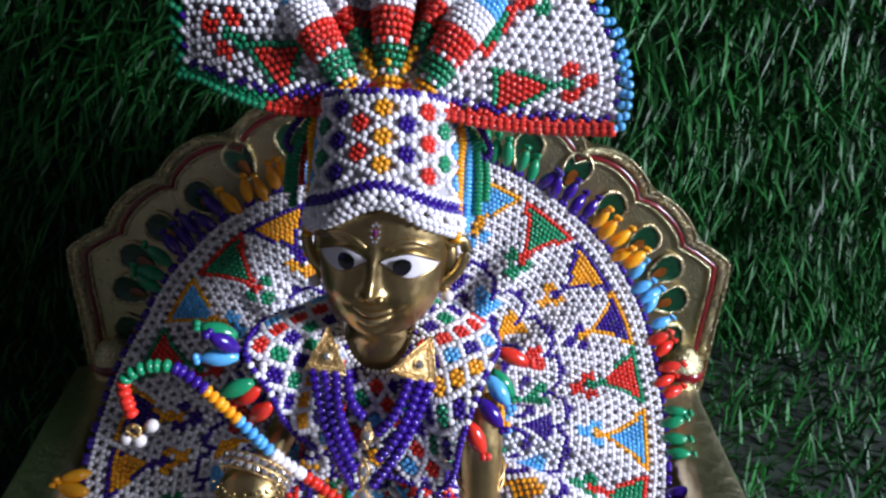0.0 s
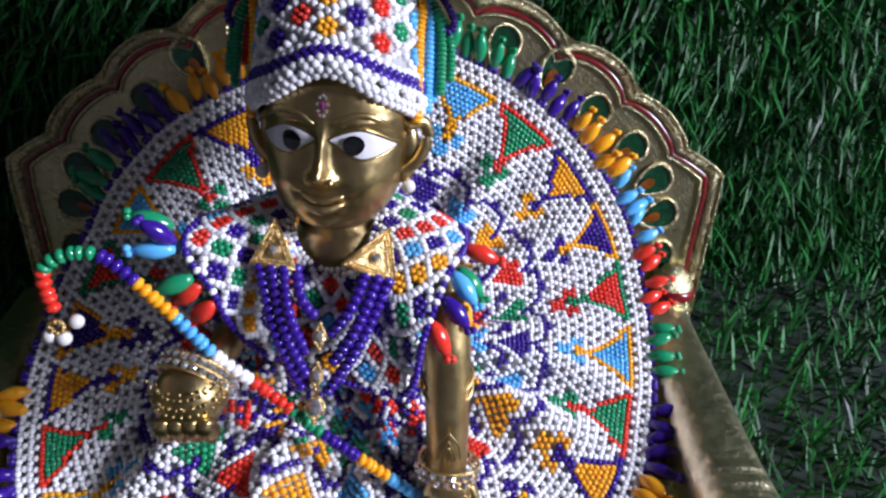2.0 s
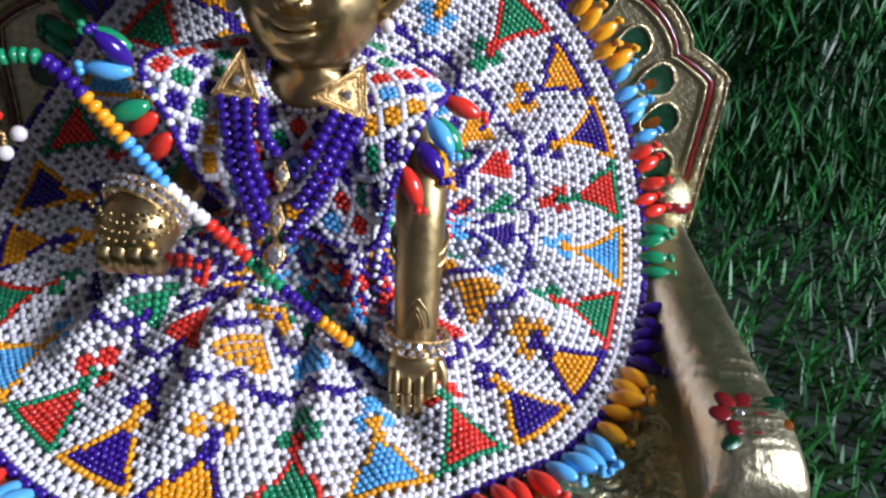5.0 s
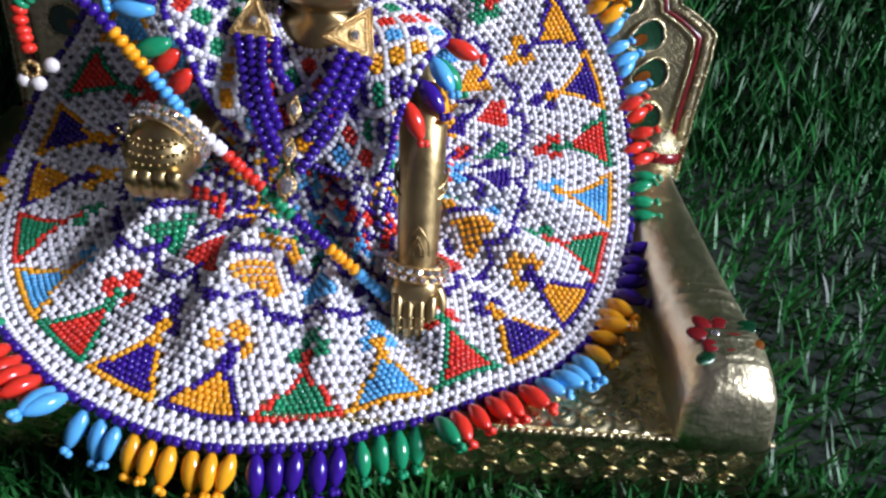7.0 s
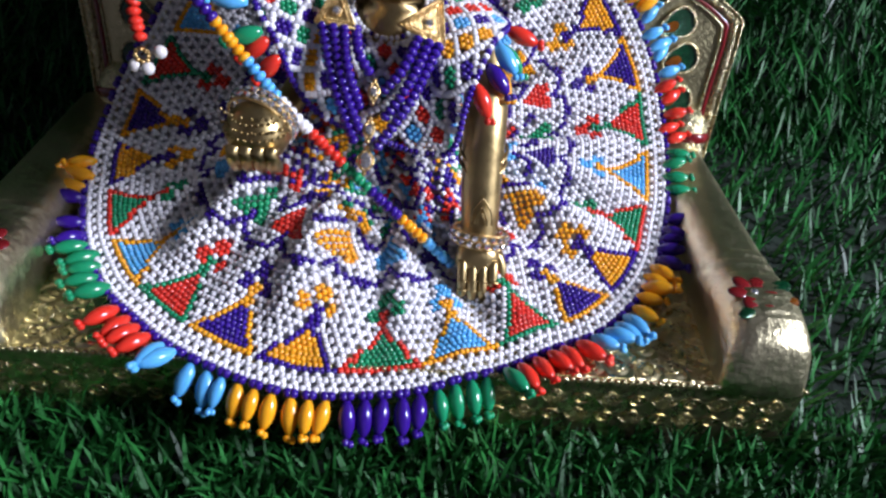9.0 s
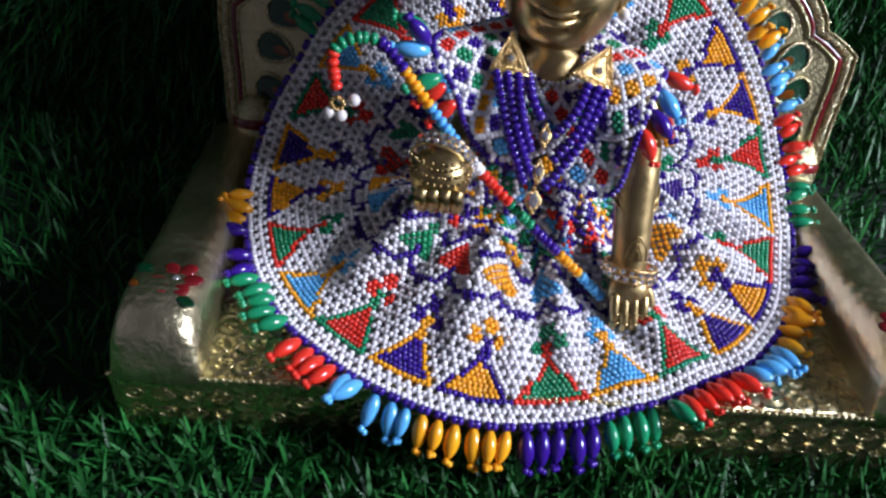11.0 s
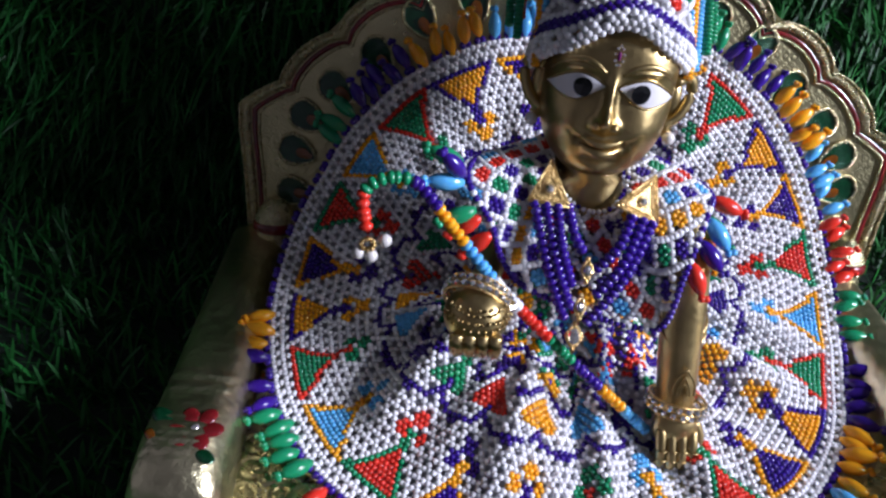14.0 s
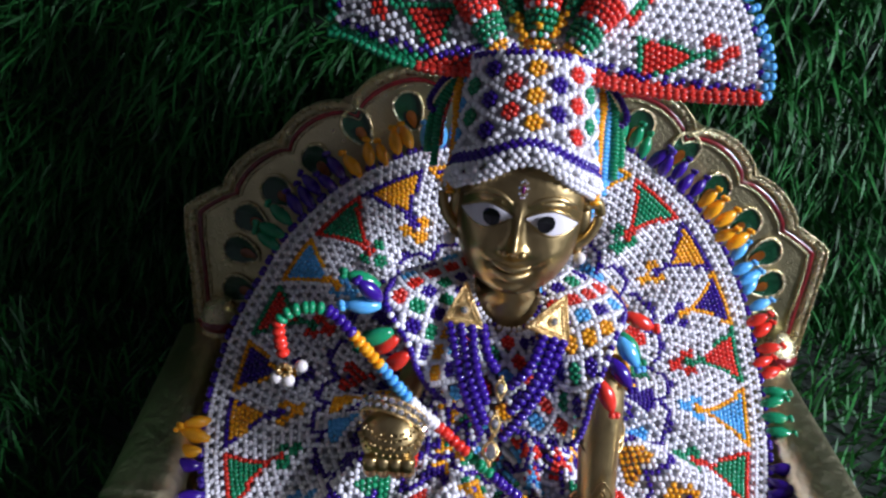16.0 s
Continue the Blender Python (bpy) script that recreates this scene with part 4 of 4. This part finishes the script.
def cape_at(u, v, out=0.0):
    """u: turns from the front, v: 0 at the neck, 1 at the hem."""
    f = (u % 1.0) * 280
    i = int(f) % 280
    h = HEMC[i].lerp(HEMC[(i + 1) % 280], f - int(f))
    a = math.atan2(h.x + 0.008, -(h.y - 0.200))
    n = Vector((-0.008 + 0.0132 * math.sin(a), 0.2030 - 0.0185 * math.cos(a), 0.1290 - 0.0080 * math.cos(a)))
    p = n.lerp(h, v)
    c = Vector((-0.008, 0.207, 0.085))
    d = (p - c).normalized()
    return p + d * (0.0030 * math.sin(math.pi * v) + out)


def cape_colour(c, d):
    return [AMBER, NAVY, RED, GREEN, NAVY, AMBER, SKY, RED, NAVY, GREEN][(c * 3 + d * 2) % 10]


link("bead_net", bead_mesh("cape_net", lattice(cape_at, 17, 3, 0.05, 0.985, cape_colour, 0.00140, 4, 0.0, 1.0)), BEADS, cape, "open net of white beads with coloured flowers")["kind"] = "stuff"
for p, d in evenly([cape_at(i / 280, 1.0, 0.0004) for i in range(281)], 0.0021):
    bead(cape, p, 0.00145, NAVY if int(p.x * 1e5) % 7 else WHITE, d, 0.85, "edge_bead")
for p, d in evenly([cape_at(i / 120, 0.03, 0.0002) for i in range(121)], 0.0021):
    bead(cape, p, 0.00105, WHITE if int(p.y * 1e5) % 3 else NAVY, d, 0.85, "neck_bead")
# lining under the open net
bm = bmesh.new()
rows = [[bm.verts.new(cape_at(i / 60, v, -0.0030)) for i in range(60)] for v in (0.05, 0.3, 0.6, 0.93)]
for r0, r1 in zip(rows, rows[1:]):
    for i in range(60):
        bm.faces.new((r0[i], r0[(i + 1) % 60], r1[(i + 1) % 60], r1[i]))
part("lining", bm, M_LINING, cape, "grey cloth lining")


def sleeve_drop(a, b, col, size=1.1):
    drop(cape, Vector(a), Vector(b) - Vector(a), col, size)


for a, b, col in (
    ((0.0365, 0.1920, 0.1245), (0.0460, 0.1900, 0.1215), RED), ((0.0320, 0.1790, 0.1240), (0.0405, 0.1720, 0.1150), SKY),
    ((0.0290, 0.1730, 0.1185), (0.0375, 0.1670, 0.1100), NAVY), ((0.0250, 0.1660, 0.1140), (0.0310, 0.1610, 0.1030), RED),
    ((0.0345, 0.1850, 0.1210), (0.0430, 0.1800, 0.1120), GREEN), ((0.0320, 0.1780, 0.1160), (0.0385, 0.1740, 0.1060), AMBER),
    ((-0.0560, 0.1810, 0.1330), (-0.0630, 0.1780, 0.1420), NAVY), ((-0.0570, 0.1850, 0.1360), (-0.0690, 0.1840, 0.1415), GREEN),
    ((-0.0560, 0.1800, 0.1310), (-0.0680, 0.1780, 0.1320), SKY), ((-0.0510, 0.1760, 0.1230), (-0.0630, 0.1730, 0.1190), GREEN),
    ((-0.0490, 0.1760, 0.1200), (-0.0590, 0.1760, 0.1120), RED), ((-0.0450, 0.1730, 0.1150), (-0.0530, 0.1740, 0.1060), RED)):
    sleeve_drop(a, b, col)

# ---- necklace ----
necklace = thing("necklace", "navy bead necklace with gold triangle clasps and crystal pendants", "necklace")
LEFT_TOP = [(-0.0305, 0.1795, 0.1250), (-0.0265, 0.1785, 0.1250), (-0.0225, 0.1780, 0.1250), (-0.0185, 0.1785, 0.1250)]
LEFT_END = [(-0.0165, 0.1575, 0.0910), (-0.0150, 0.1590, 0.0950), (-0.0155, 0.1630, 0.1030), (-0.0125, 0.1690, 0.1130)]
RIGHT_TOP = [(0.0110, 0.1755, 0.1225), (0.0075, 0.1755, 0.1235), (0.0035, 0.1760, 0.1245)]
RIGHT_END = [(-0.0085, 0.1575, 0.0905), (-0.0075, 0.1610, 0.0990), (-0.0080, 0.1660, 0.1075)]
for tops, ends, bow in ((LEFT_TOP, LEFT_END, -1), (RIGHT_TOP, RIGHT_END, 1)):
    for a, b in zip(tops, ends):
        a, b = Vector(a), Vector(b)
        m = (a + b) / 2 + Vector((bow * 0.0012, -0.0034, 0.0006))
        for p, d in evenly(catmull([a, m, b], 24), 0.00280):
            bead(necklace, p, 0.00215, NAVY, d, 0.80)


def plaque(corners, out):
    """A gold triangle with a milled edge, grains and a stone."""
    bm = bmesh.new()
    c = [Vector(p) for p in corners]
    n = (c[1] - c[0]).cross(c[2] - c[0]).normalized()
    if n.dot(out) < 0:
        n = -n
    lo = [bm.verts.new(p) for p in c]
    hi = [bm.verts.new(p + n * 0.0012) for p in c]
    bm.faces.new(lo)
    bm.faces.new(hi)
    for i in range(3):
        bm.faces.new((lo[i], lo[(i + 1) % 3], hi[(i + 1) % 3], hi[i]))
    pl = part("clasp", bm, M_JEWEL, necklace, "gold triangle clasp", smooth=False)
    mid = (c[0] + c[1] + c[2]) / 3 + n * 0.0014
    bm = bmesh.new()
    for i in range(3):
        a, b = c[i] + n * 0.0012, c[(i + 1) % 3] + n * 0.0012
        tube(bm, [a, b], 0.0005, 6)
        k = int((b - a).length / 0.0010)
        for j in range(1, k):
            for s in (0.16, 0.34):
                ball(bm, (a + (b - a) * j / k).lerp(mid, s), 0.00045, seg=6)
    part("granulation", bm, M_JEWEL, pl)["kind"] = "stuff"
    bm = bmesh.new()
    ball(bm, mid, 0.0017, seg=8)
    part("stone", bm, M_STONE, pl, "clear round crystal", smooth=False)
    bm = bmesh.new()
    t = n.orthogonal().normalized()
    tube(bm, [mid + (t * math.cos(k * math.tau / 16) + n.cross(t) * math.sin(k * math.tau / 16)) * 0.0019 for k in range(17)], 0.0004, 6, False)
    part("stone_setting", bm, M_JEWEL, pl)


plaque(((-0.0330, 0.1800, 0.1255), (-0.0185, 0.1780, 0.1250), (-0.0255, 0.1900, 0.1365)), Vector((0, -1, 0.6)))
plaque(((-0.0040, 0.1765, 0.1285), (0.0130, 0.1765, 0.1215), (0.0110, 0.1870, 0.1355)), Vector((0, -1, 0.6)))


def pendant(c, s, long):
    bm = bmesh.new()
    n = Vector((0, -0.75, 0.66))
    up = Vector((0.05, 0.66, 0.75)).normalized()
    side = Vector((1, 0, 0))
    c = Vector(c)
    pts = [c + side * s * math.sin(t * math.tau / 20) * (1 - 0.45 * abs(math.cos(t * math.tau / 20)) * (long > 1.2)) + up * s * long * math.cos(t * math.tau / 20) for t in range(21)]
    tube(bm, pts, 0.0006, 6, False)
    for p in pts[::2]:
        ball(bm, p, 0.0007, seg=6)
    for k in (1, -1):
        ball(bm, c + up * s * (long + 0.35) * k, 0.0010, seg=8)
    ball(bm, c - n * 0.0008, (s * 0.75, 0.0008, s * long * 0.75), Euler((-0.72, 0, 0)).to_matrix())
    f = part("pendant", bm, M_JEWEL, necklace, "gold pendant with a clear crystal")
    bm = bmesh.new()
    ball(bm, c + n * 0.0004, (s * 0.8, 0.0013, s * min(long, 1.3) * 0.8), Euler((-0.72, 0, 0)).to_matrix(), 8)
    part("crystal", bm, M_STONE, f, smooth=False)


pendant((-0.0108, 0.1645, 0.1085), 0.0019, 1.8)
pendant((-0.0118, 0.1585, 0.0965), 0.0019, 1.8)
pendant((-0.0125, 0.1545, 0.0860), 0.0030, 1.25)

# ---- flute stick of strung beads ----
stick = thing("beaded_stick", "hooked stick strung with coloured beads, pearls at its end", "stick")
RUN = [(RED, 5), (GREEN, 6), (NAVY, 5), (AMBER, 6), (SKY, 6), (WHITE, 6), (RED, 6), (GREEN, 5), (NAVY, 6), (AMBER, 5), (SKY, 6)]
order = [c for c, n in RUN for _ in range(n)]
PATH = [Vector(p) for p in ((-0.0875, 0.1600, 0.1230), (-0.0890, 0.1630, 0.1340), (-0.0850, 0.1650, 0.1385), (-0.0780, 0.1665, 0.1395), (-0.0705, 0.1665, 0.1365), (-0.0560, 0.1640, 0.1190), (-0.0420, 0.1590, 0.1040), (-0.0287, 0.1580, 0.0900), (-0.0100, 0.1530, 0.0735), (0.0080, 0.1500, 0.0580), (0.0235, 0.1480, 0.0440))]
curve = evenly(catmull(PATH, 160), 0.001)
total = len(curve)
for i, col in enumerate(order):
    p, d = curve[min(total - 1, int((i + 0.5) * total / len(order)))]
    bead(stick, p, 0.00240, col, d, 0.70)
bm = bmesh.new()
tube(bm, catmull(PATH, 60), 0.0008, 6)
part("rod", bm, M_JEWEL, stick)
END = Vector((-0.0868, 0.1580, 0.1190))
bm = bmesh.new()
tube(bm, [END + Vector((0.0022 * math.cos(t * math.tau / 16), -0.0006, 0.0022 * math.sin(t * math.tau / 16))) for t in range(17)], 0.0007, 6, False)
for t in range(8):
    ball(bm, END + Vector((0.0022 * math.cos(t * math.tau / 8), -0.0012, 0.0022 * math.sin(t * math.tau / 8))), 0.0008, seg=6)
part("end_ring", bm, M_JEWEL, stick, "gold ring")
for o in ((-0.0030, -0.0006, -0.0040), (0.0012, -0.0012, -0.0045), (0.0056, 0.0004, 0.0010)):
    bm = bmesh.new()
    ball(bm, END + Vector(o), 0.0023)
    part("pearl", bm, M_PEARL, stick, "small white pearl")

# ---- bracelets, earrings, brow jewel ----


def bracelet(c, axis, r, rows, n, label):
    th = thing("bracelet", label, "bracelet", "crystal bracelets")
    axis = axis.normalized()
    s = axis.orthogonal().normalized()
    t = axis.cross(s)
    bm = bmesh.new()
    for k in range(rows + 1):
        o = axis * (k - rows / 2) * 0.0026
        tube(bm, [c + o + (s * math.cos(a * math.tau / 36) + t * math.sin(a * math.tau / 36)) * r for a in range(37)], 0.0005, 6, False)
    part("band", bm, M_JEWEL, th)
    bm = bmesh.new()
    ball(bm, (0, 0, 0), 0.0012, seg=6)
    st = None
    for k in range(rows):
        for a in range(n):
            p = c + axis * (k + 0.5 - rows / 2) * 0.0026 + (s * math.cos((a + 0.5 * k) * math.tau / n) + t * math.sin((a + 0.5 * k) * math.tau / n)) * (r + 0.0004)
            if st is None:
                ob = st = part("crystal", bm, M_STONE, th, "clear crystal", smooth=False)
            else:
                ob = new("crystal", st.data)
                ob.parent = th
            ob.matrix_world = Matrix.LocRotScale(p, Euler((a, k, a * 0.7)), None)


bracelet(Vector((0.0328, 0.1530, 0.0560)), Vector((0.08, 0.40, 0.9)), 0.0106, 2, 20, "gold bracelet of clear crystals round the wrist")
bracelet(FIST + Vector((0.0006, 0.006, 0.002)), Vector((0.30, 0.85, 0.35)), 0.0116, 2, 26, "gold bracelet of clear crystals round the fist")
for s in (1, -1):
    e = thing("pearl_earring", "white pearl earring on a gold stud", "earring", "earrings")
    bm = bmesh.new()
    ball(bm, hd(s * 0.0250, 0.0045, -0.0138), 0.0024, seg=16)
    part("pearl", bm, M_PEARL, e)
    bm = bmesh.new()
    ball(bm, hd(s * 0.0242, 0.0030, -0.0122), 0.0012, seg=8)
    part("stud", bm, M_JEWEL, e)
jewel = thing("brow_jewel", "small crystal and purple stone jewel on the brow", "jewel")
for k in range(9):
    a = k * math.tau / 9
    x, z = 0.0014 * math.sin(a), 0.0150 + 0.0030 * math.cos(a) - 0.0004
    bm = bmesh.new()
    ball(bm, hd(x, face_y(x, z) + 0.0008, z), 0.0006, seg=6)
    part("crystal", bm, M_STONE, jewel, smooth=False)
bm = bmesh.new()
ball(bm, hd(0, face_y(0, 0.0146) + 0.0010, 0.0146), (0.0007, 0.0006, 0.0016), turn, 8)
part("purple_stone", bm, M_AMETHYST, jewel, "dark purple stone")
